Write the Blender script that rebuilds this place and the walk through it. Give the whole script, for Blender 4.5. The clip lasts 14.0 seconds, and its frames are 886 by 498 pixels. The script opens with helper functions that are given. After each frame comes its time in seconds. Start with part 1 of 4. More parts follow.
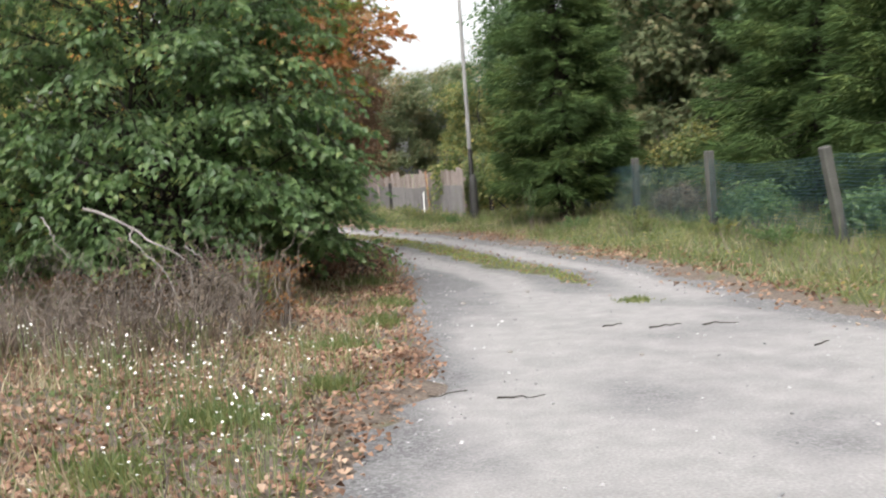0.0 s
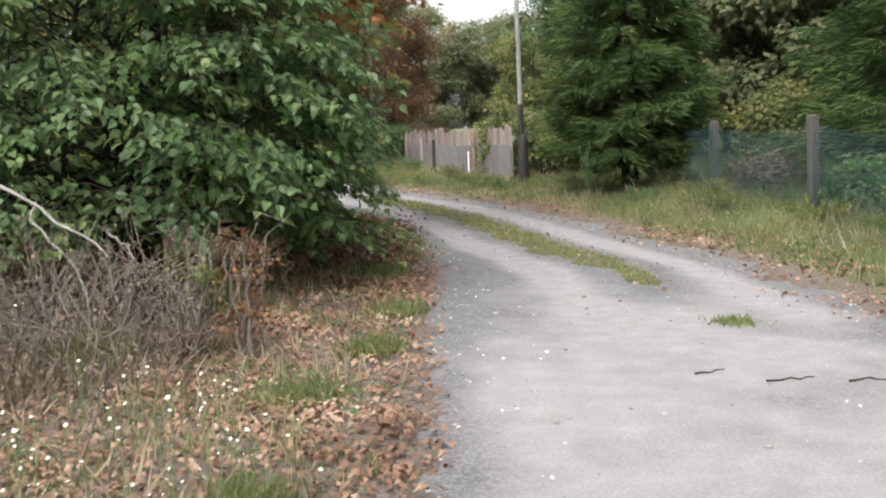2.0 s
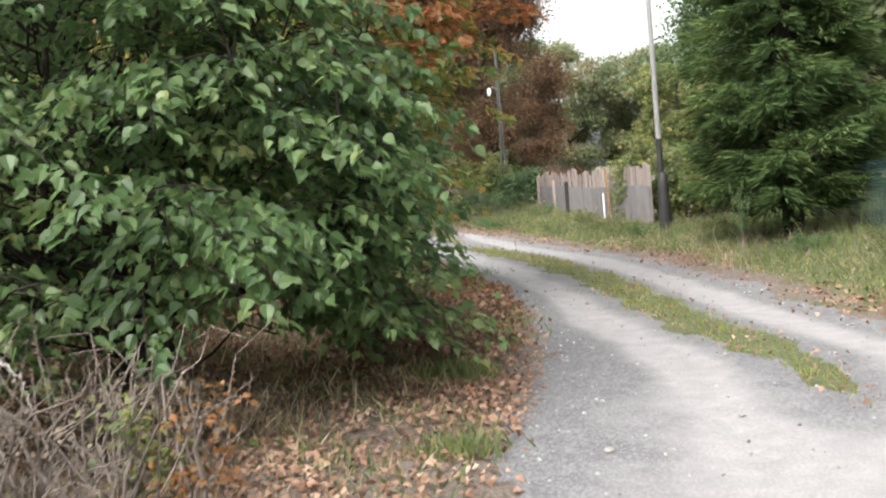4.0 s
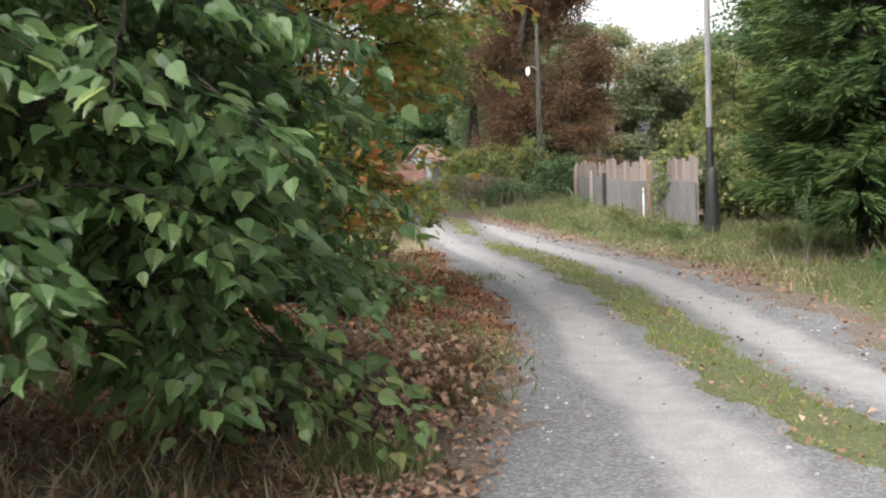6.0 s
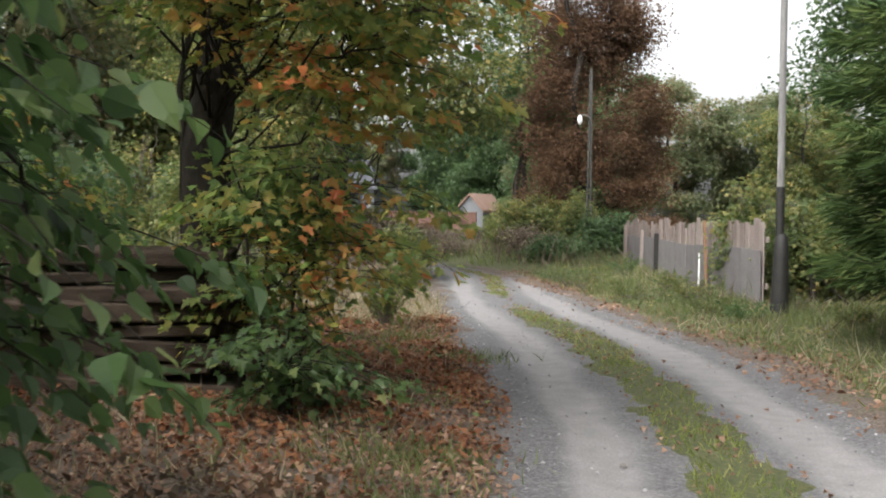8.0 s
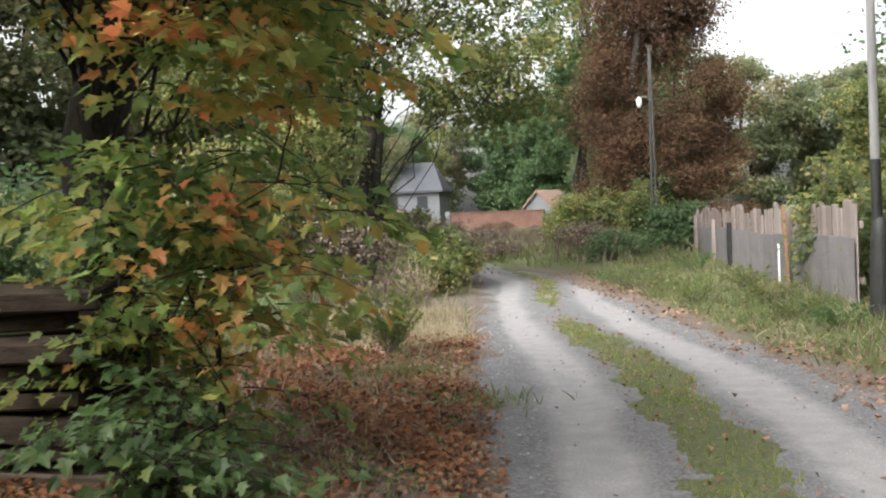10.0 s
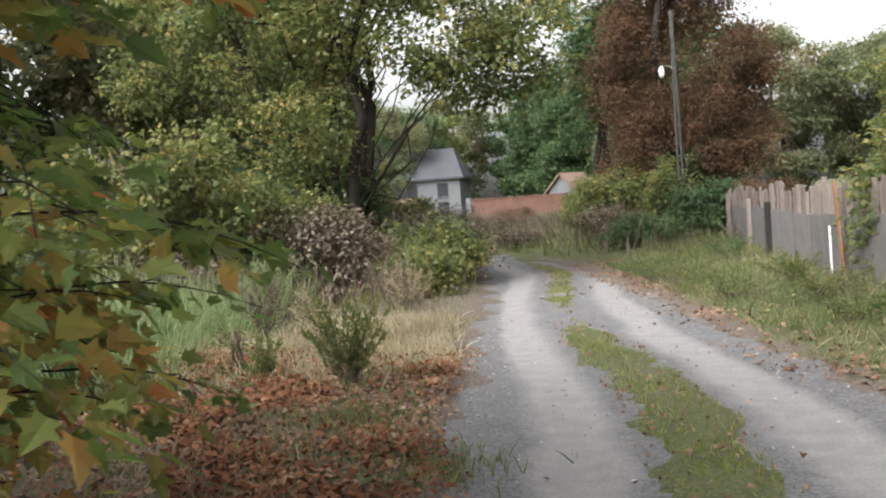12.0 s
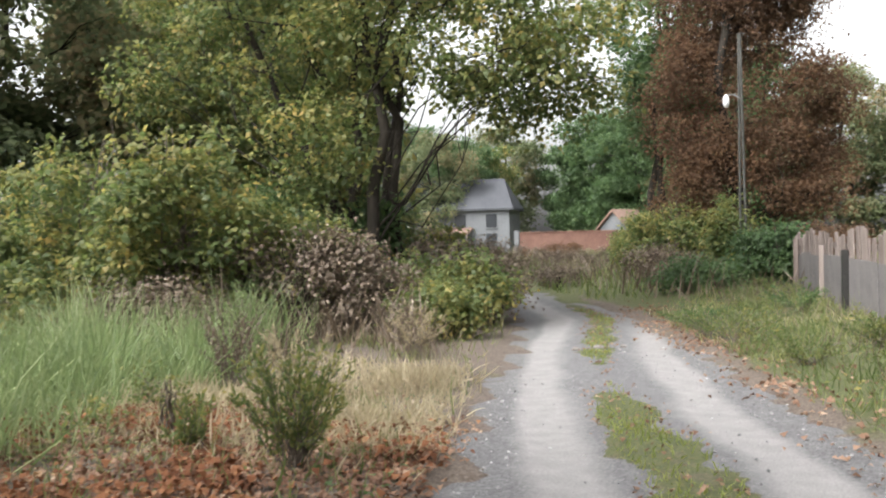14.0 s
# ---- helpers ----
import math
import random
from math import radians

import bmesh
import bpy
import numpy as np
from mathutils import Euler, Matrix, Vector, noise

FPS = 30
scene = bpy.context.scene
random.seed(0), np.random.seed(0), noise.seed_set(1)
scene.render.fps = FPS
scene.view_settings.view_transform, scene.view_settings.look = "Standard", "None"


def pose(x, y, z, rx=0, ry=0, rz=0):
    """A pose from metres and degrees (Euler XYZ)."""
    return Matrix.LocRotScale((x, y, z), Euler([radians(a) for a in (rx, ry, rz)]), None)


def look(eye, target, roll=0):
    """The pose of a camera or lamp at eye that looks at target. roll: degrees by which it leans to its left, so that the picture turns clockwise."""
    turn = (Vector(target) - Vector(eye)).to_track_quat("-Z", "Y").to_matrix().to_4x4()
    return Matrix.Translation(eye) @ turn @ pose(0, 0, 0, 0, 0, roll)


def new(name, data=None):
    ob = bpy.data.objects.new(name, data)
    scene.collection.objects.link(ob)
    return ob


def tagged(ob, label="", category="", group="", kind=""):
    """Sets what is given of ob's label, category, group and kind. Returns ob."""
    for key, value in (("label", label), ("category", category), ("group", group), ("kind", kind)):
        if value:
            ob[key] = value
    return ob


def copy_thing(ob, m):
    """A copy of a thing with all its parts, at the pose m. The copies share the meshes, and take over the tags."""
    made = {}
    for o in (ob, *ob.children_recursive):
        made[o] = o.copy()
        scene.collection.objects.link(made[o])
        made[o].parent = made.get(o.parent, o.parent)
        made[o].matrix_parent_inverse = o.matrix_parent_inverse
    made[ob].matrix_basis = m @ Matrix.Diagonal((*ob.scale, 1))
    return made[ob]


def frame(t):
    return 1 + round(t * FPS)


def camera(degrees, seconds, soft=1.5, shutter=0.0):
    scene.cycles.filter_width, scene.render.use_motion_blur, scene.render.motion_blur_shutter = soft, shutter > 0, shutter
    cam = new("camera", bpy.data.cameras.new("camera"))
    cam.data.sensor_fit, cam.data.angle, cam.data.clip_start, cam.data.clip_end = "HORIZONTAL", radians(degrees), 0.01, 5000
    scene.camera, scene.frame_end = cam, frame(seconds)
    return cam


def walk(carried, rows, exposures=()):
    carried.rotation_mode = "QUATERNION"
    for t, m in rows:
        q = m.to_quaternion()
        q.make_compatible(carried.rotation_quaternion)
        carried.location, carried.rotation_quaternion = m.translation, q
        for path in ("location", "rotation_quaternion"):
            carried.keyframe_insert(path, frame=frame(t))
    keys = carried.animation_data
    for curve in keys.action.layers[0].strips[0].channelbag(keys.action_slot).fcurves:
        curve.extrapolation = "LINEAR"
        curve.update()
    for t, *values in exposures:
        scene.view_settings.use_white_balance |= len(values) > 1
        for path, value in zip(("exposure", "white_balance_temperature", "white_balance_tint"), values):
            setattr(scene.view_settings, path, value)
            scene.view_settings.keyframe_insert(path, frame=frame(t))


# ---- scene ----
cam = camera(45.5, 14.0, soft=2.0, shutter=0.3)
# seconds, x, y, z, yaw, pitch, roll
ROWS = [
    (0, -0.224, 3.223, 1.447, -1.16, -4.19, 3.98),
    (0.5, -0.117, 3.925, 1.418, 1.14, -6.01, 1.09),
    (1, -0.028, 4.638, 1.429, 0.59, -4.63, 3.25),
    (1.5, -0.011, 5.379, 1.440, 3.48, -8.34, 1.83),
    (1.7, -0.004, 5.699, 1.473, 3.54, -9.62, 1.24),
    (2, 0.022, 6.168, 1.510, 1.78, -6.51, 2.46),
    (2.5, 0.118, 6.885, 1.540, 5.46, -6.87, 2.03),
    (3, 0.184, 7.579, 1.573, 7.17, -5.21, 2.00),
    (3.5, 0.242, 8.267, 1.503, 6.10, -4.68, 4.16),
    (4, 0.311, 8.941, 1.534, 9.67, -3.76, 4.80),
    (4.2, 0.319, 9.233, 1.577, 7.77, -3.12, 4.82),
    (6.3, 0.455, 12.269, 1.472, 13.58, -4.63, 1.00),
    (6.5, 0.454, 12.554, 1.471, 12.46, -3.72, -1.48),
    (7, 0.443, 13.242, 1.493, 8.46, -1.19, 0.16),
    (7.5, 0.436, 13.862, 1.504, 14.55, -1.27, 1.45),
    (7.7, 0.424, 14.109, 1.499, 14.98, -1.67, -0.73),
    (10, 0.393, 17.039, 1.509, 19.50, -1.69, 2.35),
    (10.5, 0.272, 17.706, 1.517, 16.61, 0.06, 2.69),
    (11, 0.224, 18.319, 1.517, 22.07, -0.06, 3.08),
    (11.5, 0.117, 18.951, 1.516, 18.11, -0.65, 1.54),
    (12, 0.050, 19.538, 1.516, 20.96, -2.32, 4.14),
    (12.5, -0.043, 20.121, 1.489, 21.85, -1.56, 1.79),
    (13, -0.168, 20.714, 1.465, 21.43, -2.14, 3.30),
    (13.5, -0.265, 21.287, 1.484, 24.80, -1.83, 1.89),
    (14, -0.410, 21.861, 1.488, 23.80, -0.54, 1.37),
]
walk(cam, [(t, pose(x, y, z, 90 + pitch, roll, yaw)) for t, x, y, z, yaw, pitch, roll in ROWS],
     [(0, 1.6), (2.5, 1.6), (4.2, 2.0), (6.5, 1.65), (7.5, 1.4), (10, 1.75), (12, 1.6), (13.5, 1.65), (14, 1.75)])

# ---- light ----
world = bpy.data.worlds.new("world")
scene.world = world
world.use_nodes = True
wn, wl = world.node_tree.nodes, world.node_tree.links
sky = wn.new("ShaderNodeTexSky")
sky.sky_type, sky.sun_disc = "NISHITA", False
sky.sun_elevation, sky.sun_rotation = radians(48), radians(200)
sky.air_density, sky.dust_density, sky.ozone_density = 1.0, 6.0, 1.0
overcast = wn.new("ShaderNodeHueSaturation")
overcast.inputs["Saturation"].default_value = 0.12
wl.new(sky.outputs[0], overcast.inputs["Color"])
wl.new(overcast.outputs[0], wn["Background"].inputs[0])
wn["Background"].inputs[1].default_value = 0.15
sun = new("sun", bpy.data.lights.new("sun", "SUN"))
sun.data.energy, sun.data.angle, sun.data.color = 0.85, radians(70), (1.0, 0.98, 0.95)
sun.matrix_world = look((0, 0, 0), (0.23, 0.63, -0.74))


# ---- materials ----
def nodes_of(name):
    m = bpy.data.materials.new(name)
    m.use_nodes = True
    return m, m.node_tree.nodes, m.node_tree.links


def ramp(n, stops):
    r = n.new("ShaderNodeValToRGB")
    e = r.color_ramp.elements
    while len(e) < len(stops):
        e.new(0.5)
    for k, (p, c) in zip(e, stops):
        k.position, k.color = p, (*c, 1)
    return r


def leafy(name, stops, rough=0.55, through_light=0.5, patch=0.5, scale=1.2):
    """Leaves: each its own colour, drifting in patches over the crown."""
    m, n, l = nodes_of(name)
    geo, tc, noi = n.new("ShaderNodeNewGeometry"), n.new("ShaderNodeTexCoord"), n.new("ShaderNodeTexNoise")
    noi.inputs["Scale"].default_value, noi.inputs["Detail"].default_value = scale, 2
    l.new(tc.outputs["Object"], noi.inputs["Vector"])
    mix = n.new("ShaderNodeMix")
    mix.inputs[0].default_value = patch
    stretch = n.new("ShaderNodeMapRange")
    stretch.inputs[1].default_value, stretch.inputs[2].default_value = 0.3, 0.7
    l.new(noi.outputs[0], stretch.inputs[0])
    l.new(geo.outputs["Random Per Island"], mix.inputs[2])
    l.new(stretch.outputs[0], mix.inputs[3])
    r = ramp(n, stops)
    l.new(mix.outputs[0], r.inputs[0])
    b = n["Principled BSDF"]
    b.inputs["Roughness"].default_value = rough
    b.inputs["Specular IOR Level"].default_value = .15 if rough > .75 else .45
    l.new(r.outputs[0], b.inputs["Base Color"])
    tr, ms = n.new("ShaderNodeBsdfTranslucent"), n.new("ShaderNodeMixShader")
    passed = n.new("ShaderNodeMix")
    passed.data_type, passed.blend_type = "RGBA", "MULTIPLY"
    passed.inputs[0].default_value = 1
    passed.inputs[7].default_value = (1.85, 1.85, 1.7, 1)
    l.new(r.outputs[0], passed.inputs[6])
    l.new(passed.outputs[2], tr.inputs[0])
    ms.inputs[0].default_value = through_light
    l.new(b.outputs[0], ms.inputs[1])
    l.new(tr.outputs[0], ms.inputs[2])
    l.new(ms.outputs[0], n["Material Output"].inputs[0])
    return m


def rough_mat(name, stops, scale, rough=0.9, bump=0.4, fine=30.0, stretch=(1, 1, 1), each=0.0, metal=0.0):
    """A weathered surface: broad stains, fine grain, relief; each: how far pieces differ."""
    m, n, l = nodes_of(name)
    tc, mp = n.new("ShaderNodeTexCoord"), n.new("ShaderNodeMapping")
    mp.inputs["Scale"].default_value = stretch
    l.new(tc.outputs["Object"], mp.inputs[0])
    a, b2 = n.new("ShaderNodeTexNoise"), n.new("ShaderNodeTexNoise")
    for q, s, d in ((a, scale, 4), (b2, fine, 6)):
        q.inputs["Scale"].default_value, q.inputs["Detail"].default_value = s, d
        l.new(mp.outputs[0], q.inputs["Vector"])
    mix = n.new("ShaderNodeMix")
    mix.inputs[0].default_value = 0.45
    l.new(a.outputs[0], mix.inputs[2])
    l.new(b2.outputs[0], mix.inputs[3])
    value = mix.outputs[0]
    if each:
        info, add = n.new("ShaderNodeObjectInfo"), n.new("ShaderNodeMath")
        add.operation = "MULTIPLY_ADD"
        add.inputs[1].default_value = each
        off = n.new("ShaderNodeMath")
        off.operation, off.inputs[1].default_value = "SUBTRACT", each / 2
        l.new(info.outputs["Random"], add.inputs[0])
        l.new(value, add.inputs[2])
        l.new(add.outputs[0], off.inputs[0])
        value = off.outputs[0]
    r = ramp(n, stops)
    l.new(value, r.inputs[0])
    p = n["Principled BSDF"]
    l.new(r.outputs[0], p.inputs["Base Color"])
    p.inputs["Roughness"].default_value, p.inputs["Metallic"].default_value = rough, metal
    p.inputs["Specular IOR Level"].default_value = .15 if rough > .8 else .4
    bp = n.new("ShaderNodeBump")
    bp.inputs["Strength"].default_value, bp.inputs["Distance"].default_value = bump, 0.02
    l.new(b2.outputs[0], bp.inputs["Height"])
    l.new(bp.outputs[0], p.inputs["Normal"])
    return m


GREEN = leafy("green_leaf", [(0.1, (.034, .066, .025)), (.45, (.070, .122, .044)), (.75, (.118, .172, .066)), (1, (.235, .240, .092))], rough=.46)
BIRCH = leafy("turning_leaf", [(0, (.060, .108, .036)), (.32, (.120, .182, .056)), (.5, (.200, .235, .070)), (.64, (.310, .240, .074)), (.8, (.400, .165, .062)), (1, (.350, .105, .055))], patch=.6, scale=.9, through_light=.62)
YELLOWGREEN = leafy("yellow_green_leaf", [(0, (.042, .066, .026)), (.45, (.098, .128, .044)), (.75, (.205, .195, .068)), (1, (.360, .255, .085))])
RUST = leafy("rust_leaf", [(0, (.062, .044, .031)), (.45, (.100, .062, .041)), (.8, (.138, .083, .050)), (1, (.160, .110, .060))], rough=.85)
DEEPGREEN = leafy("deep_green_leaf", [(0, (.030, .056, .025)), (.5, (.060, .104, .042)), (1, (.112, .160, .064))])
# green to brown autumn leaves, paled and greyed: distance haze put into the colour
HAZYLEAF = leafy("hazy_far_leaf", [(0, (.076, .102, .056)), (.5, (.132, .154, .086)), (.8, (.200, .168, .100)), (1, (.235, .165, .100))], rough=.85, scale=.3)
NEEDLE = leafy("spruce_needle", [(0, (.022, .040, .014)), (.5, (.043, .073, .023)), (1, (.098, .128, .040))], rough=.85, through_light=.2)
GRASS = leafy("grass_blade", [(0, (.046, .072, .024)), (.4, (.094, .126, .042)), (.75, (.175, .186, .076)), (1, (.350, .300, .170))], scale=.6)
STRIPGRASS = leafy("short_yellow_green_grass", [(0, (.070, .098, .026)), (.4, (.140, .175, .042)), (.75, (.240, .245, .075)), (1, (.380, .320, .150))], scale=.6)
STRAW = leafy("dry_straw", [(0, (.165, .132, .088)), (.5, (.290, .246, .168)), (1, (.430, .380, .280))], scale=.6)
DEADWEED = leafy("dead_weed", [(0, (.052, .038, .027)), (.5, (.118, .088, .063)), (1, (.22, .175, .13))], through_light=.15)
MEADOW = leafy("meadow_blade", [(0, (.080, .115, .050)), (.5, (.160, .210, .095)), (.8, (.270, .305, .165)), (1, (.420, .400, .285))], scale=.5)
LITTER = leafy("fallen_leaf", [(0, (.07, .042, .03)), (.4, (.16, .092, .062)), (.7, (.26, .165, .115)), (1, (.40, .31, .235))], through_light=.1, rough=.8, scale=1.6)
PETAL = leafy("white_petal", [(0, (.65, .65, .62)), (1, (.85, .85, .82))], through_light=.2)
REDLITTER = leafy("red_brown_litter", [(0, (.053, .025, .013)), (.4, (.137, .056, .028)), (.75, (.231, .106, .052)), (1, (.378, .269, .162))], through_light=.1, rough=.8, scale=1.6)
ORANGE = leafy("orange_leaf", [(0, (.081, .074, .023)), (.3, (.158, .086, .032)), (.6, (.252, .114, .042)), (1, (.281, .093, .042))], scale=.8)
BARK = rough_mat("dark_bark", [(.3, (.014, .012, .010)), (.6, (.040, .034, .028)), (.8, (.085, .072, .062))], 6, bump=.9, fine=40, stretch=(1, 1, .3))
TWIG = rough_mat("grey_twig", [(.3, (.070, .057, .047)), (.7, (.200, .168, .145))], 8, fine=50)
PALETWIG = rough_mat("bleached_branch", [(.3, (.132, .120, .108)), (.7, (.300, .282, .264))], 8, fine=50)
STONE = leafy("pebble", [(0, (.096, .096, .100)), (.6, (.272, .268, .268)), (1, (.496, .488, .480))], through_light=0, rough=.85)
POLEGREY = rough_mat("weathered_pole", [(.3, (.130, .127, .124)), (.7, (.260, .254, .247))], 3, fine=60, stretch=(4, 4, .3))
TAR = rough_mat("tarred_wood", [(.3, (.008, .008, .008)), (.7, (.03, .028, .026))], 5, rough=.6)
CONCRETE = rough_mat("concrete_post", [(.3, (.040, .040, .036)), (.7, (.096, .094, .086))], 5, fine=70)
BOARD = rough_mat("grey_board", [(.2, (.125, .100, .090)), (.5, (.225, .185, .168)), (.85, (.320, .280, .258))], 3, fine=25, stretch=(6, 6, .4), each=.3)
SHEET = rough_mat("grey_sheet", [(.2, (.092, .086, .086)), (.5, (.154, .144, .144)), (.85, (.222, .209, .206))], 2.5, fine=25, each=.3)
NET = rough_mat("blue_green_net", [(.3, (.012, .035, .04)), (.7, (.03, .07, .075))], 3, rough=.6)
BRICK = rough_mat("red_brick", [(.3, (.091, .048, .038)), (.7, (.165, .098, .078))], 1.0, fine=8, each=.3)
PLASTER = rough_mat("grey_plaster", [(.3, (.098, .104, .112)), (.7, (.155, .160, .168))], .5, fine=6)
SLATE = rough_mat("grey_roof", [(.3, (.047, .050, .058)), (.7, (.077, .080, .088))], .6, fine=8)
TILE = rough_mat("red_roof_tile", [(.3, (.132, .079, .057)), (.7, (.220, .158, .132))], .6, fine=8)
PANE = rough_mat("dark_window", [(.3, (.02, .022, .025)), (.7, (.04, .043, .048))], 1, rough=.15, bump=0)
WHITE = rough_mat("white_enamel", [(.3, (.7, .7, .7)), (.7, (.85, .85, .85))], 4, rough=.4)
OLDPLANK = rough_mat("old_plank", [(.25, (.028, .021, .016)), (.55, (.080, .060, .045)), (.85, (.160, .122, .096))], 4, fine=30, stretch=(1, 8, 8), each=.3)
RUSTY = rough_mat("orange_brown_wood", [(.3, (.132, .072, .042)), (.7, (.240, .144, .090))], 4)


def ground_material():
    m, n, l = nodes_of("soil_and_turf")
    tc = n.new("ShaderNodeTexCoord")
    big, mid, fine = (n.new("ShaderNodeTexNoise") for _ in range(3))
    for q, s, d in ((big, .45, 4), (mid, 3.5, 5), (fine, 38, 6)):
        q.inputs["Scale"].default_value, q.inputs["Detail"].default_value = s, d
        l.new(tc.outputs["Object"], q.inputs["Vector"])
    soil = ramp(n, [(.25, (.040, .031, .025)), (.5, (.098, .076, .060)), (.75, (.19, .152, .124))])
    turf = ramp(n, [(.25, (.025, .034, .011)), (.5, (.06, .072, .022)), (.75, (.14, .12, .05))])
    l.new(fine.outputs[0], soil.inputs[0])
    l.new(fine.outputs[0], turf.inputs[0])
    att = n.new("ShaderNodeAttribute")
    att.attribute_name = "turf"
    add = n.new("ShaderNodeMath")
    add.operation = "ADD"
    l.new(att.outputs["Fac"], add.inputs[0])
    l.new(mid.outputs[0], add.inputs[1])
    mr = n.new("ShaderNodeMapRange")
    mr.inputs[1].default_value, mr.inputs[2].default_value = .85, 1.15
    l.new(add.outputs[0], mr.inputs[0])
    mix = n.new("ShaderNodeMix")
    mix.data_type = "RGBA"
    l.new(mr.outputs[0], mix.inputs[0])
    l.new(soil.outputs[0], mix.inputs[6])
    l.new(turf.outputs[0], mix.inputs[7])
    p = n["Principled BSDF"]
    l.new(mix.outputs[2], p.inputs["Base Color"])
    p.inputs["Roughness"].default_value = .95
    bp = n.new("ShaderNodeBump")
    bp.inputs["Strength"].default_value, bp.inputs["Distance"].default_value = .8, .03
    l.new(fine.outputs[0], bp.inputs["Height"])
    l.new(bp.outputs[0], p.inputs["Normal"])
    return m


def gravel_material():
    """Pale compacted grit in the wheel ruts (attribute wear), darker loose gravel between them."""
    m, n, l = nodes_of("track_gravel")
    tc = n.new("ShaderNodeTexCoord")
    big, mid, fine = (n.new("ShaderNodeTexNoise") for _ in range(3))
    for q, s, d in ((big, .8, 6), (mid, 5, 10), (fine, 55, 6)):
        q.inputs["Scale"].default_value, q.inputs["Detail"].default_value = s, d
        l.new(tc.outputs["Object"], q.inputs["Vector"])
    vor = n.new("ShaderNodeTexVoronoi")
    vor.inputs["Scale"].default_value = 62
    l.new(tc.outputs["Object"], vor.inputs["Vector"])
    pale = ramp(n, [(.3, (.140, .134, .134)), (.5, (.196, .188, .187)), (.7, (.262, .252, .248))])
    loose = ramp(n, [(.2, (.048, .047, .049)), (.5, (.100, .098, .101)), (.8, (.195, .190, .192))])
    both = n.new("ShaderNodeMix")
    both.inputs[0].default_value = .62
    l.new(mid.outputs[0], both.inputs[2])
    l.new(fine.outputs[0], both.inputs[3])
    l.new(both.outputs[0], pale.inputs[0])
    sep = n.new("ShaderNodeSeparateColor")
    l.new(vor.outputs["Color"], sep.inputs[0])
    mx2 = n.new("ShaderNodeMix")
    mx2.inputs[0].default_value = .62
    l.new(sep.outputs[0], mx2.inputs[2])
    l.new(both.outputs[0], mx2.inputs[3])
    l.new(mx2.outputs[0], loose.inputs[0])
    att = n.new("ShaderNodeAttribute")
    att.attribute_name = "wear"
    add = n.new("ShaderNodeMath")
    add.operation = "ADD"
    l.new(att.outputs["Fac"], add.inputs[0])
    l.new(big.outputs[0], add.inputs[1])
    mr = n.new("ShaderNodeMapRange")
    mr.inputs[1].default_value, mr.inputs[2].default_value = .7, 1.2
    l.new(add.outputs[0], mr.inputs[0])
    mix = n.new("ShaderNodeMix")
    mix.data_type = "RGBA"
    l.new(mr.outputs[0], mix.inputs[0])
    l.new(loose.outputs[0], mix.inputs[6])
    l.new(pale.outputs[0], mix.inputs[7])
    p = n["Principled BSDF"]
    l.new(mix.outputs[2], p.inputs["Base Color"])
    p.inputs["Roughness"].default_value = .92
    bp = n.new("ShaderNodeBump")
    bp.inputs["Strength"].default_value, bp.inputs["Distance"].default_value = .35, .007
    grit = n.new("ShaderNodeMix")
    grit.inputs[0].default_value = .5
    l.new(sep.outputs[0], grit.inputs[2])
    l.new(fine.outputs[0], grit.inputs[3])
    l.new(grit.outputs[0], bp.inputs["Height"])
    l.new(bp.outputs[0], p.inputs["Normal"])
    return m


# ---- mesh helpers ----
def mesh_from(name, verts, faces, mats=(), smooth=False):
    """verts (n, 3); faces: one array (m, 3) or (m, 4), or a list of such."""
    me = bpy.data.meshes.new(name)
    faces = [f for f in (faces if isinstance(faces, list) else [faces]) if len(f)]
    verts = np.asarray(verts, np.float32)
    me.vertices.add(len(verts))
    me.vertices.foreach_set("co", verts.ravel())
    loops = np.concatenate([np.asarray(f, np.int32).ravel() for f in faces])
    sizes = np.concatenate([np.full(len(f), f.shape[1], np.int32) for f in faces])
    me.loops.add(len(loops))
    me.loops.foreach_set("vertex_index", loops)
    me.polygons.add(len(sizes))
    me.polygons.foreach_set("loop_start", np.concatenate([[0], np.cumsum(sizes)[:-1]]).astype(np.int32))
    me.polygons.foreach_set("use_smooth", np.full(len(sizes), smooth))
    me.update(calc_edges=True)
    for q in mats:
        me.materials.append(q)
    return me


def part(name, me, parent, label=""):
    ob = new(name, me)
    ob.parent = parent
    return tagged(ob, label)


def thing(name, x, y, z, label, category, group="", kind=""):
    ob = new(name)
    ob.location = (x, y, z)
    return tagged(ob, label, category, group, kind)


LEAF_V = np.array([(0, 0, 0), (-.2, .06, .05), (.2, .06, .05), (-.34, .26, .08), (.34, .26, .08), (-.28, .5, .07), (.28, .5, .07), (-.14, .74, .03), (.14, .74, .03), (0, 1, -.13), (0, .3, -.02), (0, .62, -.03)])
LEAF_F = np.array([(0, 2, 10), (2, 4, 10), (4, 6, 10), (6, 11, 10), (6, 8, 11), (8, 9, 11), (9, 7, 11), (7, 5, 11), (5, 10, 11), (5, 3, 10), (3, 1, 10), (1, 0, 10)])
LOBED_V = np.array([(0, .3, -.03), (0, 0, 0), (.3, .02, .05), (.24, .2, .02), (.5, .42, .08), (.22, .5, .02), (.2, .68, .04), (0, 1, -.1), (-.2, .68, .04), (-.22, .5, .02), (-.5, .42, .08), (-.24, .2, .02), (-.3, .02, .05)])
LOBED_F = np.array([(0, k, k % 12 + 1) for k in range(1, 13)])
SMALL_V = np.array([(0, 0, 0), (-.32, .45, .08), (.32, .45, .08), (0, 1, -.1)])
SMALL_F = np.array([(0, 2, 1), (1, 2, 3)])
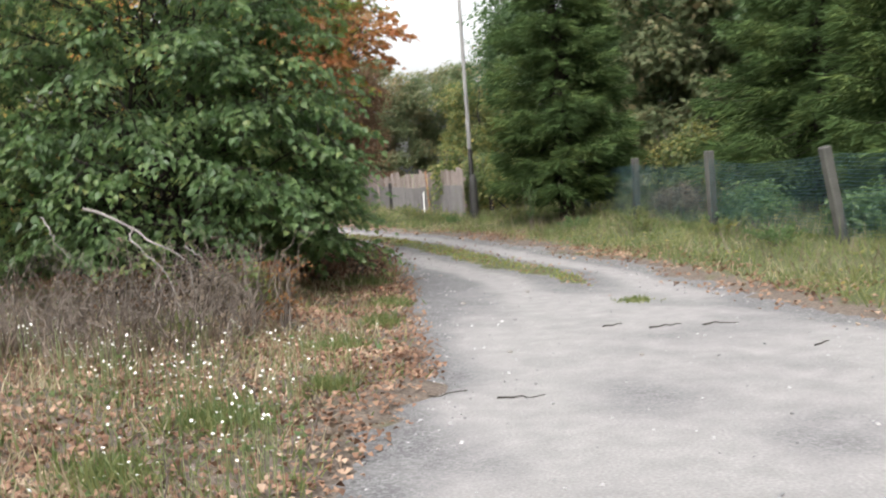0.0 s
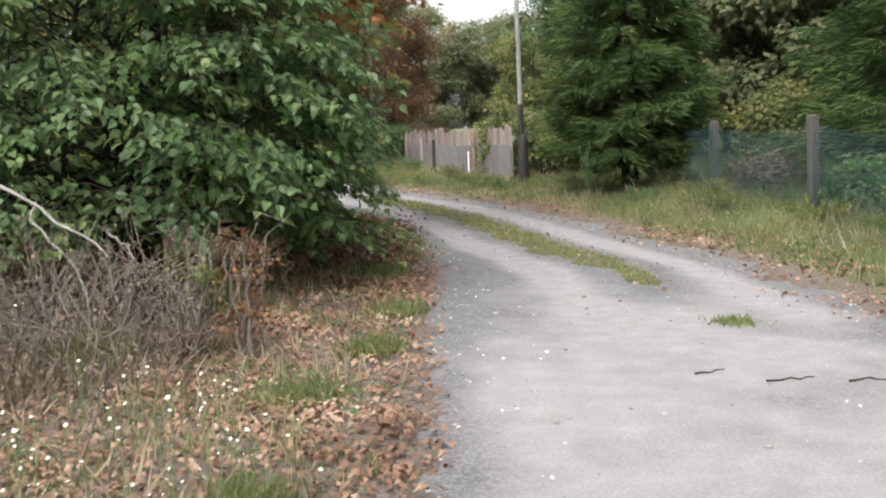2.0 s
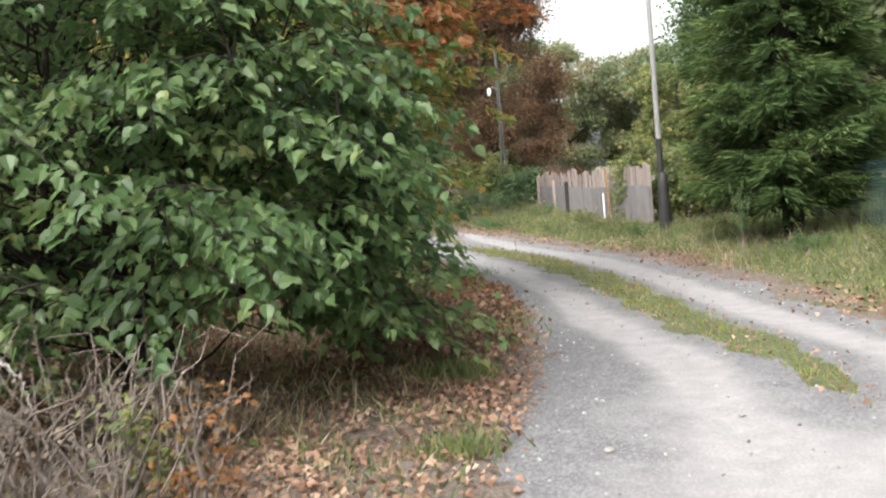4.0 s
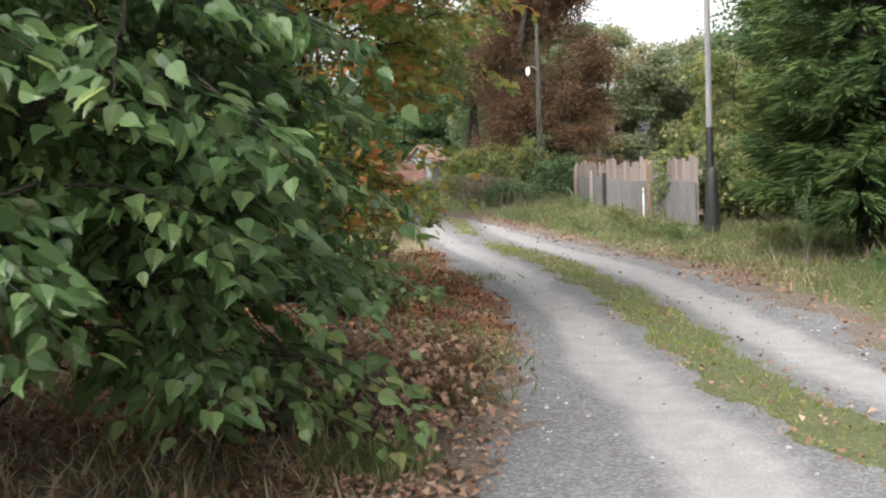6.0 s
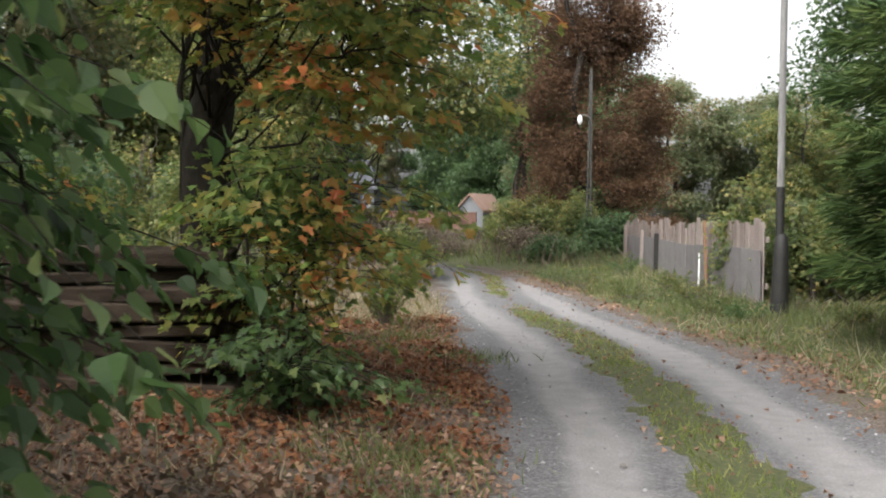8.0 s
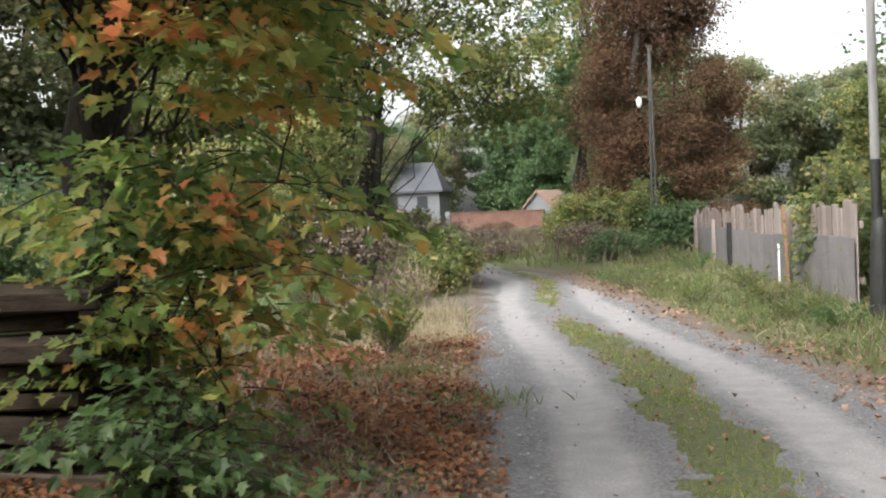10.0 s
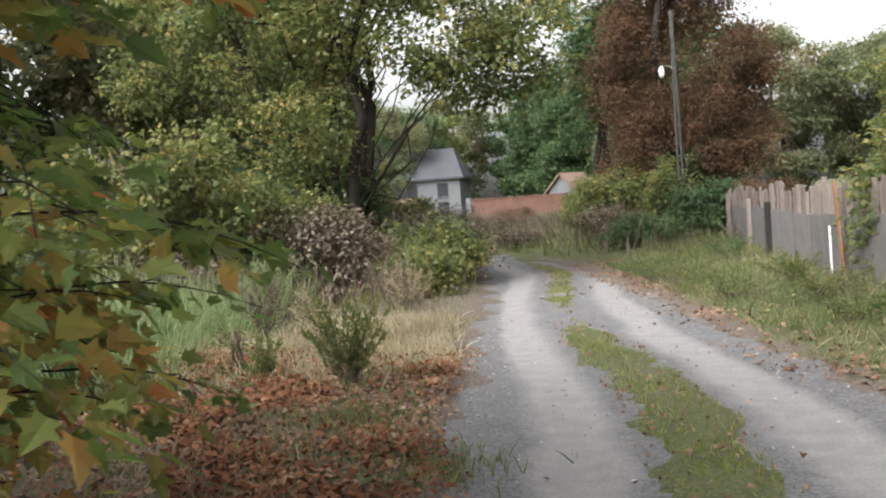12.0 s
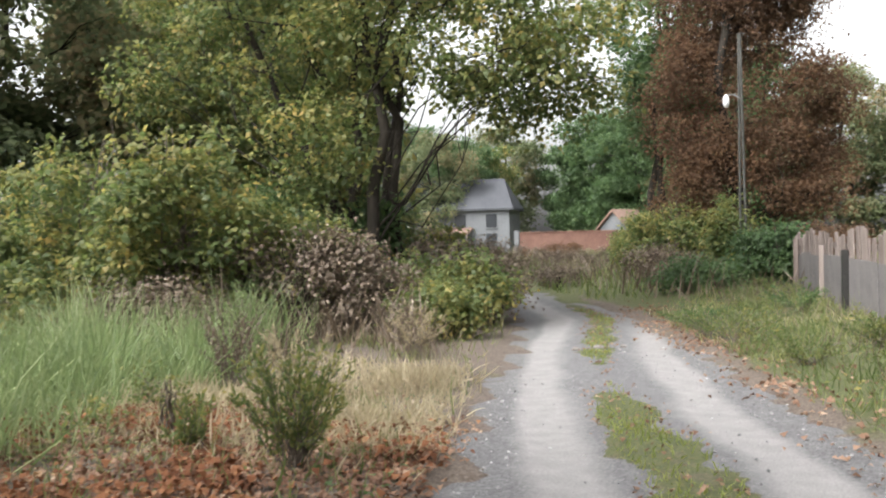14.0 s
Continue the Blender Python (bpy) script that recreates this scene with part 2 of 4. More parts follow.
BLADE_V = np.array([(-.035, 0, 0), (.035, 0, 0), (-.026, .12, .5), (.026, .12, .5), (0, .42, .95)])
BLADE_F = np.array([(0, 1, 3), (0, 3, 2), (2, 3, 4)])
PEB_V = np.array([(1, 0, 0), (0, .8, 0), (-.9, 0, 0), (0, -.85, 0), (.1, 0, .6), (0, 0, -.4)])
PEB_F = np.array([(0, 1, 4), (1, 2, 4), (2, 3, 4), (3, 0, 4), (1, 0, 5), (2, 1, 5), (3, 2, 5), (0, 3, 5)])


def frames(way, rng):
    """Turns (n, 3, 3) whose y axis follows way, rolled at random."""
    way = way / np.linalg.norm(way, axis=1, keepdims=True)
    side = np.cross(way, rng.normal(size=way.shape))
    side /= np.linalg.norm(side, axis=1, keepdims=True)
    return np.stack([side, way, np.cross(side, way)], axis=2)


def leaf_turns(way, out, rng):
    """As frames, with the upper face turned up and outward to the light, as leaves hold it."""
    way = way / np.linalg.norm(way, axis=1, keepdims=True)
    face = np.array([0, 0, .8]) + .7 * out + rng.normal(0, .45, way.shape)
    side = np.cross(way, face)
    side /= np.linalg.norm(side, axis=1, keepdims=True) + 1e-9
    return np.stack([side, way, np.cross(side, way)], axis=2)


def yaw_turns(n, rng, lean=.25):
    a = rng.uniform(0, 2 * np.pi, n)
    lx, ly = rng.normal(0, lean, n), rng.normal(0, lean, n)
    z = np.stack([lx, ly, np.ones(n)], 1)
    z /= np.linalg.norm(z, axis=1, keepdims=True)
    x = np.stack([np.cos(a), np.sin(a), np.zeros(n)], 1)
    x -= (x * z).sum(1, keepdims=True) * z
    x /= np.linalg.norm(x, axis=1, keepdims=True)
    return np.stack([x, np.cross(z, x), z], axis=2)


def cloud(name, tv, tf, loc, turn, size, mat):
    """Many copies of one small shape in one mesh."""
    size = np.asarray(size, float)
    size = size[:, None, None] if size.ndim == 1 else size[:, None, :]
    v = np.einsum("nij,nkj->nki", turn, tv[None] * size) + loc[:, None, :]
    f = (tf[None] + (np.arange(len(loc)) * len(tv))[:, None, None]).reshape(-1, tf.shape[1])
    return mesh_from(name, v.reshape(-1, 3), f, [mat])


def tubes(name, lines, mat, sides=6):
    """Tapered limbs: each line is (points (n, 3), radii (n))."""
    vs, fs, base = [], [], 0
    ang = np.linspace(0, 2 * np.pi, sides, endpoint=False)
    for pts, rad in lines:
        pts = np.asarray(pts, float)
        way = np.gradient(pts, axis=0)
        way /= np.linalg.norm(way, axis=1, keepdims=True) + 1e-9
        ref = np.where(np.abs(way[:, 2:3]) > .9, np.array([[1.0, 0, 0]]), np.array([[0, 0, 1.0]]))
        u = np.cross(way, ref)
        u /= np.linalg.norm(u, axis=1, keepdims=True) + 1e-9
        w = np.cross(way, u)
        ring = pts[:, None] + np.asarray(rad)[:, None, None] * (np.cos(ang)[None, :, None] * u[:, None] + np.sin(ang)[None, :, None] * w[:, None])
        vs.append(ring.reshape(-1, 3))
        k = len(pts)
        i, j = np.meshgrid(np.arange(k - 1), np.arange(sides), indexing="ij")
        a, b = base + i * sides + j, base + i * sides + (j + 1) % sides
        fs.append(np.stack([a, b, b + sides, a + sides], -1).reshape(-1, 4))
        base += k * sides
    return mesh_from(name, np.concatenate(vs), np.concatenate(fs), [mat], smooth=True)


def bend(a, b, sag, rng, n=6, wob=.06):
    a, b = np.asarray(a, float), np.asarray(b, float)
    t = np.linspace(0, 1, n)[:, None]
    d = np.linalg.norm(b - a)
    w = rng.normal(0, wob * d, (n, 3)) * np.sin(np.pi * t)
    return a + (b - a) * t + np.array([0, 0, sag * d]) * (4 * t * (1 - t)) + w


def box_mesh(name, sx, sy, sz, mat, bevel=.01):
    bm = bmesh.new()
    bmesh.ops.create_cube(bm, size=1)
    for v in bm.verts:
        v.co.x, v.co.y, v.co.z = v.co.x * sx, v.co.y * sy, (v.co.z + .5) * sz
    if bevel:
        bmesh.ops.bevel(bm, geom=bm.edges[:], offset=bevel, segments=1, affect="EDGES")
    me = bpy.data.meshes.new(name)
    bm.to_mesh(me)
    bm.free()
    me.materials.append(mat)
    return me


# ---- plan: the track and the lie of the land ----
LEFT_Y = [-40, 0, 5, 8, 9.5, 10.5, 12.3, 14, 17, 20, 22, 25, 26.4, 29.4, 32.8, 38, 49, 60, 75, 120]
LEFT_X = [-3, -1.0, -.85, -.6, -.47, -.2, -.28, -.36, -.45, -.75, -1.12, -2.08, -2.7, -3.5, -4.6, -6.1, -10.8, -17, -28, -65]
RIGHT_Y = [-40, 0, 5, 8, 11.5, 12.6, 15, 18, 22, 26.2, 28.6, 31.2, 35.6, 38, 41.4, 44, 49, 52.5, 60, 75, 120]
RIGHT_X = [14, 8, 5.2, 4.2, 3.4, 3.1, 2.9, 2.5, 1.65, .62, -.4, -1.4, -3, -3.95, -5.3, -6.7, -9.6, -11.8, -15.2, -25.5, -62]
STRIP_Y = [15.2, 17, 19.8, 22.7, 26.7, 28.4, 30.5, 32, 35, 40, 50, 60]
STRIP_X = [1.65, 1.45, .68, .06, -1.05, -1.7, -2.6, -3.1, -4.1, -5.35, -10, -16]


def left_edge(y):
    return np.interp(y, LEFT_Y, LEFT_X)


def right_edge(y):
    return np.interp(y, RIGHT_Y, RIGHT_X)


def strip_half(y):
    """Half the width of the grass between the ruts; it fades out at its tip and where cars turn off."""
    return np.interp(y, [15.2, 16.2, 18, 29.5, 31.2, 32.3, 33.5, 34.5, 39, 45, 60], [.0, .16, .3, .34, .25, .0, .0, .2, .22, .15, .1])


def waves(x, y, s, seed=0.0):
    """A cheap smooth noise of about unit height."""
    return (np.sin(x * 1.3 / s + 1.7 * np.sin(y * .9 / s + seed)) + np.sin(y * 1.1 / s + 2.1 * np.sin(x * .7 / s + 2 + seed)) + np.sin((x + y) * 2.3 / s + seed)) / 3


def smooth(a, lo, hi):
    t = np.clip((a - lo) / (hi - lo), 0, 1)
    return t * t * (3 - 2 * t)


def height(x, y):
    """The ground sheet: under the gravel in the track, above it beside it and between the ruts."""
    x, y = np.asarray(x, float), np.asarray(y, float)
    out = np.maximum(left_edge(y) - x, x - right_edge(y))
    rag = .2 * waves(x, y, .35) + .13 * waves(x, y, .11, 3) + .12 * waves(x, y, 1.1, 6)
    z = -.05 + .09 * smooth(out + rag, -.3, .3)
    right = x - right_edge(y)
    z += .17 * smooth(right, .2, 2.5) + .04 * smooth(left_edge(y) - x, .5, 4)
    z += .035 * waves(x, y, .9, 1) * smooth(out, 0, 1)
    mid = np.abs(x - np.interp(y, STRIP_Y, STRIP_X))
    inside = strip_half(y) - mid + .13 * waves(x, y, .3, 5) + .07 * waves(x, y, .1, 8)
    z += .066 * smooth(inside, -.16, .12) * (strip_half(y) > .02)
    far = np.hypot(x, y - 20)
    return z * (far < 400) + .3 * waves(x, y, 30, 2) * smooth(far, 60, 150)


# ---- ground and track ----
def spread(lo, hi, step, reach):
    mid = np.arange(lo, hi + step / 2, step)
    out = [1.5 * 1.45 ** k for k in range(30)]
    out = np.array([o for o in np.cumsum(out) if o < reach])
    return np.concatenate([lo - out[::-1], mid, hi + out])


def grid(xs, ys):
    gx, gy = np.meshgrid(xs, ys)
    i, j = np.meshgrid(np.arange(len(ys) - 1), np.arange(len(xs) - 1), indexing="ij")
    a = i * len(xs) + j
    return gx.ravel(), gy.ravel(), np.stack([a, a + 1, a + 1 + len(xs), a + len(xs)], -1).reshape(-1, 4)


def right_turf(x, y):
    return smooth(x - right_edge(y), .15, .7)


gx, gy, gf = grid(spread(-13, 9, .11, 3000), spread(2, 46, .13, 3000))
me = mesh_from("ground", np.stack([gx, gy, height(gx, gy)], 1), gf, [ground_material()], smooth=True)
turf = np.clip(.75 * right_turf(gx, gy) + .6 * (np.abs(gx - np.interp(gy, STRIP_Y, STRIP_X)) < .5) + .35 * smooth(left_edge(gy) - gx, 1.5, 4) * (gy > 24) + .25 + .25 * waves(gx, gy, 1.2, 4), 0, 1)
me.attributes.new("turf", "FLOAT", "POINT").data.foreach_set("value", turf.astype(np.float32))
tagged(new("ground", me), "rough verge of soil, leaf litter and patchy turf", "ground", kind="structure")

ys = np.concatenate([np.arange(-20, 2, .5), np.arange(2, 46, .13), np.arange(46, 110, .6)])
us = np.linspace(-.12, 1.12, 41)
uu, yy = np.meshgrid(us, ys)
xx = left_edge(yy) + uu * (right_edge(yy) - left_edge(yy))
i, j = np.meshgrid(np.arange(len(ys) - 1), np.arange(len(us) - 1), indexing="ij")
a = i * len(us) + j
# wheel ruts: half a gauge either side of the grass strip
mid = np.interp(yy, STRIP_Y, STRIP_X)
off = np.abs(xx - mid)
ruts = np.exp(-((off - .78) / .3) ** 2)
early = smooth(yy, 12, 18)
wear = early * ruts + (1 - early) * (.68 + .34 * waves(xx * 1.6, yy, 1.1) + .2 * waves(xx, yy, .3, 4)) - .5 * smooth(np.maximum(left_edge(yy) - xx, xx - right_edge(yy)), -.5, 0)
zz = .003 * waves(xx, yy, .5) + .003 * waves(xx, yy, .13, 2) - .02 * early * ruts
me = mesh_from("track", np.stack([xx, yy, zz], -1).reshape(-1, 3), np.stack([a, a + 1, a + 1 + len(us), a + len(us)], -1).reshape(-1, 4), [gravel_material()], smooth=True)
me.attributes.new("wear", "FLOAT", "POINT").data.foreach_set("value", wear.ravel().astype(np.float32))
tagged(new("road", me), "pale grey gravel track with two worn wheel ruts", "road", kind="structure")


# ---- trees ----
def tree(name, label, x, y, h, crowns, clumps, per, leaf, mat, trunk=.15, seed=1, stems=1, category="tree", spread_r=.45, shape="small", bark=None, lean=(0, 0), hang=.5, first=.25, limb=1.0, bough=5, low=.15, droop=.3, rise=.45, flat=.7):
    """crowns: ellipsoids (dx, dy, z, rx, ry, rz) that hold the foliage. clumps * per: leaves in all; leaf: its length.
    shape small: rounded boughs, each of some clumps; leaf or lobed: flat drooping sprays along the shoots."""
    rng = np.random.default_rng(seed)
    base = thing(name, x, y, float(height(x, y)) - .03, label, category)
    trunks = []
    for k in range(stems):
        foot = rng.normal(0, min(.12, .035 * h) * (stems > 1), 2) * stems ** .5
        top = np.array([lean[0] + rng.normal(0, .06 * h) * (1 + (stems > 1)), lean[1] + rng.normal(0, .06 * h) * (1 + (stems > 1)), h * rng.uniform(.8, 1)])
        pts = bend((foot[0], foot[1], 0), top, 0, rng, 9, .025)
        trunks.append((pts, np.linspace(1, .12, 9) ** .8 * trunk * (1 if k == 0 else rng.uniform(.5, .9))))
    trunks[0][1][0] *= 1.35
    sprays = shape != "small"
    count = clumps if sprays else max(5, clumps // bough)
    vol = np.array([c[3] * c[4] * c[5] for c in crowns]) ** .65
    pick = rng.choice(len(crowns), count, p=vol / vol.sum())
    limbs, locs, ways, outs, forks = [], [], [], [], []
    main = max(4, count // 5)
    for k in range(count):
        c = crowns[pick[k]]
        d = rng.normal(size=3)
        d /= np.linalg.norm(d)
        d *= rng.uniform(.25, 1) ** .4
        at = np.array([c[0] + d[0] * c[3], c[1] + d[1] * c[4], max(low + rng.uniform(0, .3), c[2] + d[2] * c[5])])
        pts, rad = trunks[rng.integers(stems)]
        near = np.hypot(at[0] - pts[0][0], at[1] - pts[0][1])
        z = np.clip(at[2] - rise * near, first * min(h, at[2] + .1), h * .93)
        s = np.clip(np.searchsorted(pts[:, 2], z), 1, len(pts) - 1)
        f = (z - pts[s - 1, 2]) / (pts[s, 2] - pts[s - 1, 2] + 1e-6)
        root = pts[s - 1] + np.clip(f, 0, 1) * (pts[s] - pts[s - 1])
        r0 = limb * min(rad[s] * .6, .008 * np.linalg.norm(at - root) + .003)
        if k >= main:
            gap = np.linalg.norm(fork - at, axis=1) + .6 * np.maximum(fork[:, 2] - at[2], 0)
            root, r0 = fork[gap.argmin()], .5 * r0
        arm = bend(root, at, .08, rng)
        limbs.append((arm, np.linspace(r0, .003, 6)))
        if k < main:
            forks.append(arm[2:])
            fork = np.concatenate(forks)
        if sprays:
            n = int(per * rng.uniform(.55, 1.4))
            out = np.array([at[0] - c[0] * .6, at[1] - c[1] * .6, 0]) + rng.normal(0, .45, 3) * np.array([1, 1, .25])
            out /= np.linalg.norm(out) + 1e-6
            L = spread_r * rng.uniform(1.6, 3.0)
            t = np.linspace(-.35, 1, 6)[:, None]
            shoot = at + out * L * t - np.array([0, 0, droop * L]) * np.maximum(t, 0) ** 1.8
            limbs.append((shoot, np.linspace(.005, .0015, 6)))
            u = rng.uniform(-.35, 1, n)
            side = np.array([-out[1], out[0], 0])
            side /= np.linalg.norm(side) + 1e-6
            v = rng.normal(0, 1, n) * spread_r * .55 * (1.15 - .7 * np.clip(u, 0, 1))
            spot = np.stack([np.interp(u, t[:, 0], shoot[:, q]) for q in range(3)], 1) + v[:, None] * side
            spot[:, 2] += rng.normal(0, .12 * spread_r, n) - .25 * np.abs(v)
            way = .7 * out + np.sign(v)[:, None] * side * .8 + rng.normal(0, .35, (n, 3)) - np.array([0, 0, hang])
            face = np.tile(.45 * out, (n, 1))
            for q in range(2):
                e = spot[rng.integers(n)]
                limbs.append((bend(shoot[1 + 2 * q], e, .05, rng, 4), np.linspace(.003, .0012, 4)))
        else:
            n = int(per * bough * rng.uniform(.6, 1.4))
            R = spread_r * 2.3 * rng.uniform(.65, 1.3)
            g = rng.normal(size=(n, 3)) + np.array([0, 0, .35])
            g /= np.linalg.norm(g, axis=1, keepdims=True)
            lump = 1 + .28 * np.sin(g[:, 0] * 5 + k) * np.sin(g[:, 1] * 5 + 2 * k) + .2 * np.sin(g[:, 2] * 7 + 3 * k)
            spot = at + g * (R * lump * rng.uniform(0, 1, n) ** .42)[:, None] * np.array([1, 1, flat])
            way = rng.normal(size=(n, 3)) * np.array([1, 1, .6]) + .5 * g - np.array([0, 0, hang])
            face = g * .9
            for q in range(4):
                limbs.append((bend(arm[3 + q % 3], spot[rng.integers(n)], .05, rng, 4), np.linspace(max(.002, r0 * .4), .002, 4)))
        locs.append(spot)
        ways.append(way)
        outs.append(face)
    loc, way, out = np.concatenate(locs), np.concatenate(ways), np.concatenate(outs)
    up = loc[:, 2] > .05
    loc, way, out = loc[up], way[up], out[up]
    n = len(loc)
    tv, tf = {"leaf": (LEAF_V, LEAF_F), "lobed": (LOBED_V, LOBED_F), "small": (SMALL_V, SMALL_F)}[shape]
    part("trunk", tubes("trunk", trunks, bark or BARK, 9), base)
    part("branchwork", tubes("branchwork", limbs, bark or BARK, 4), base)["kind"] = "stuff"
    part("crown", cloud("crown", tv, tf, loc, leaf_turns(way, out, rng), leaf * rng.uniform(.55, 1.25, n), mat), base)
    return base


def spruce(label, x, y, h, r, seed, clear=.6, dense=1.0):
    """Whorls of drooping boughs with upturned tips, hung with short needle twigs."""
    rng = np.random.default_rng(seed)
    base = thing("spruce", x, y, float(height(x, y)) - .03, label, "conifer")
    part("trunk", tubes("trunk", [(bend((0, 0, 0), (0, 0, h), 0, rng, 9, .008), np.linspace(.13, .012, 9) * h / 7)], BARK, 8), base)
    limbs, loc, way = [], [], []
    z = clear
    while z < h - .15:
        k = (h - z) / h
        reach = r * min(1.0, .35 + (z - clear) * .9) * k ** .75
        for a in rng.uniform(0, 2 * np.pi, 8):
            L = reach * rng.uniform(.6, 1.2)
            t = np.linspace(0, 1, 7)
            arm = np.stack([np.cos(a) * L * t, np.sin(a) * L * t, z + L * (-.55 * t + .42 * t ** 2.2) + .14 * rng.normal()], 1)
            limbs.append((arm, np.linspace(.018 * k + .006, .003, 7)))
            n = int(270 * L * dense) + 20
            u = rng.uniform(.08, 1, n) ** .8
            p = np.stack([np.interp(u, t, arm[:, q]) for q in range(3)], 1)
            side = rng.choice([-1, 1], n) * rng.uniform(.25, 1.1, n)
            d = np.stack([np.cos(a + side), np.sin(a + side), rng.normal(-.2, .22, n)], 1)
            w = rng.uniform(0, 1, n)[:, None] * (.2 + .32 * L * (1.05 - u)[:, None])
            loc.append(p + d * w - np.array([0, 0, .35]) * w * w)
            way.append(d)
        z += rng.uniform(.15, .24)
    loc, way = np.concatenate(loc), np.concatenate(way)
    up = loc[:, 2] > .25
    loc, way = loc[up], way[up]
    n = len(loc)
    s = rng.uniform(.11, .26, n)
    part("branchwork", tubes("branchwork", limbs, BARK, 4), base)["kind"] = "stuff"
    part("crown", cloud("crown", SMALL_V, SMALL_F, loc, frames(way, rng), np.stack([s * .2, s, s * .5], 1), NEEDLE), base)
    return base


# the broad bush that the path passes
tree("bush", "dense green broadleaf bush overhanging the verge", -3.4, 16.4, 5.4,
     [(-.3, -.5, 3.0, 2.0, 2.1, 2.5), (-2.8, .2, 2.8, 2.4, 2.4, 2.6), (1.25, -.9, 2.2, .95, 1.1, 1.5), (.4, -1.2, 3.9, 1.7, 1.2, 1.7), (1.35, -.5, 1.8, .9, .85, 1.3), (.1, -1.7, 1.5, 1.7, .8, .9), (-2.8, -1.5, 2.1, 2, .9, 1), (1.4, -.1, 1.8, .8, .8, 1.3), (1.35, .5, 1.2, .7, .6, .8), (1.8, -.2, .8, .5, .6, .5)],
     960, 50, .098, GREEN, .05, 11, stems=7, category="bush", spread_r=.27, shape="leaf", hang=.75, low=.36, droop=.45)
# the maple beside it, its leaves turning
tree("maple", "turning maple with orange and green leaves on a dark trunk", -4.1, 22.8, 9,
     [(.5, -.9, 4.5, 2.5, 2.3, 1.5), (1.9, -1.2, 3.0, .9, .9, .9), (1.6, -1.1, 1.5, .7, .6, .8), (0, -.3, 6.2, 1.6, 1.6, 1.0), (1.3, -1.0, 3.4, 1.0, 1.0, 1.0)],
     470, 48, .098, BIRCH, .25, 12, spread_r=.3, shape="lobed", first=.3, hang=.5, limb=.7)
# the ivy-clad cluster at the bend
tree("ash_tree", "sparse yellow-green tree with ivy-clad grey trunks", -9.35, 38.7, 11,
     [(0, 0, 7.6, 3.6, 3.6, 3.2), (2.4, -.5, 5.4, 2.6, 2.4, 1.7), (-2.5, 0, 5.2, 2.6, 2.4, 1.8), (3.3, -.5, 4.1, 1.6, 1.6, .9), (0, -.6, 3.4, 1.4, 1.4, 1.2)],
     700, 78, .125, YELLOWGREEN, .13, 13, stems=6, spread_r=.34, first=.25, limb=.6, bough=3, rise=1.0, lean=(-.5, 0))
tree("oak_tree", "slender young oak with orange-brown leaves", -4.5, 23.5, 6.2,
     [(2.9, -3.2, 3.6, 1.0, 1.2, .8), (2.5, -2.3, 5.0, 1.4, 1.4, .8)], 110, 32, .12, ORANGE, .045, 17, spread_r=.26, shape="lobed", first=.5)
for k, (x, y, h, w) in enumerate([(-6.8, 24.0, 3.0, 1.2), (-7.9, 22.6, 3.2, 1.4), (-6.3, 22.4, 2.2, 1.0), (-8.6, 20.6, 3.4, 1.5)]):
    tree("bush", "dense dark green bush behind the maple", x, y, h, [(0, 0, h * .5, w, w, h * .42), (.4, -.3, h * .3, w * .8, w * .8, h * .28)], 150, 50, .1, DEEPGREEN, .03, 280 + k, 6, "bush", .24, first=.15)
for k, (x, y, h, w) in enumerate([(-2.6, 21.3, .8, .4), (-2.9, 22.2, 2.2, .6), (-3.5, 22.3, 1.7, .6), (-5.2, 19.6, 2.6, 1.1), (-6.3, 21.5, 3.4, 1.5)]):
    tree("maple_sapling", "leafy maple sapling in turning green beside the trunk", x, y, h, [(0, 0, h * .55, w, w, h * .45)], int(16 + 18 * h), 30, .09, GREEN if k < 1 else BIRCH, .02, 180 + k, 4, "sapling", .22, "lobed", first=.15)
tree("rust_tree", "tall tree with rust-brown leaves by the board fence", -4.6, 53, 12.5,
     [(0, 0, 9.0, 1.9, 1.9, 2.0), (0, 0, 11, 1.1, 1.1, 1.8), (-.2, 0, 7.6, 2.1, 2.1, 1.9), (0, 0, 4.8, 2.9, 2.6, 2.1), (0, 0, 2.6, 2.9, 2.6, 1.3)],
     1000, 100, .11, RUST, .2, 14, spread_r=.4, bough=7, limb=1.6, flat=.8)
tree("green_tree", "slender green tree with several dark stems", -7.8, 56, 11,
     [(0, 0, 8.4, 1.7, 1.9, 2.3), (.4, 0, 5.4, 2.1, 2.3, 1.6)], 380, 85, .14, DEEPGREEN, .15, 15, stems=3, spread_r=.38, bough=6, limb=1.6)
tree("green_tree", "broad dark green tree behind the pole", 5.0, 36, 10,
     [(0, 0, 5.6, 3.2, 2.8, 3.6), (-1.5, 0, 4.2, 2.0, 2.0, 1.5)], 520, 90, .13, DEEPGREEN, .2, 16, spread_r=.36, bough=6, limb=1.5)

spruce("tall dark green spruce beside the track", 2.9, 26.4, 9.5, 1.75, 21, dense=1.15)
spruce("dark green spruce behind the wire fence", 7.2, 22.6, 10, 2.2, 22, dense=.8)
spruce("dark green spruce behind the wire fence", 8.6, 26.5, 10, 2.1, 23, dense=.7)
spruce("dark green spruce behind the wire fence", 7.6, 19.0, 9, 1.9, 24, dense=.9)

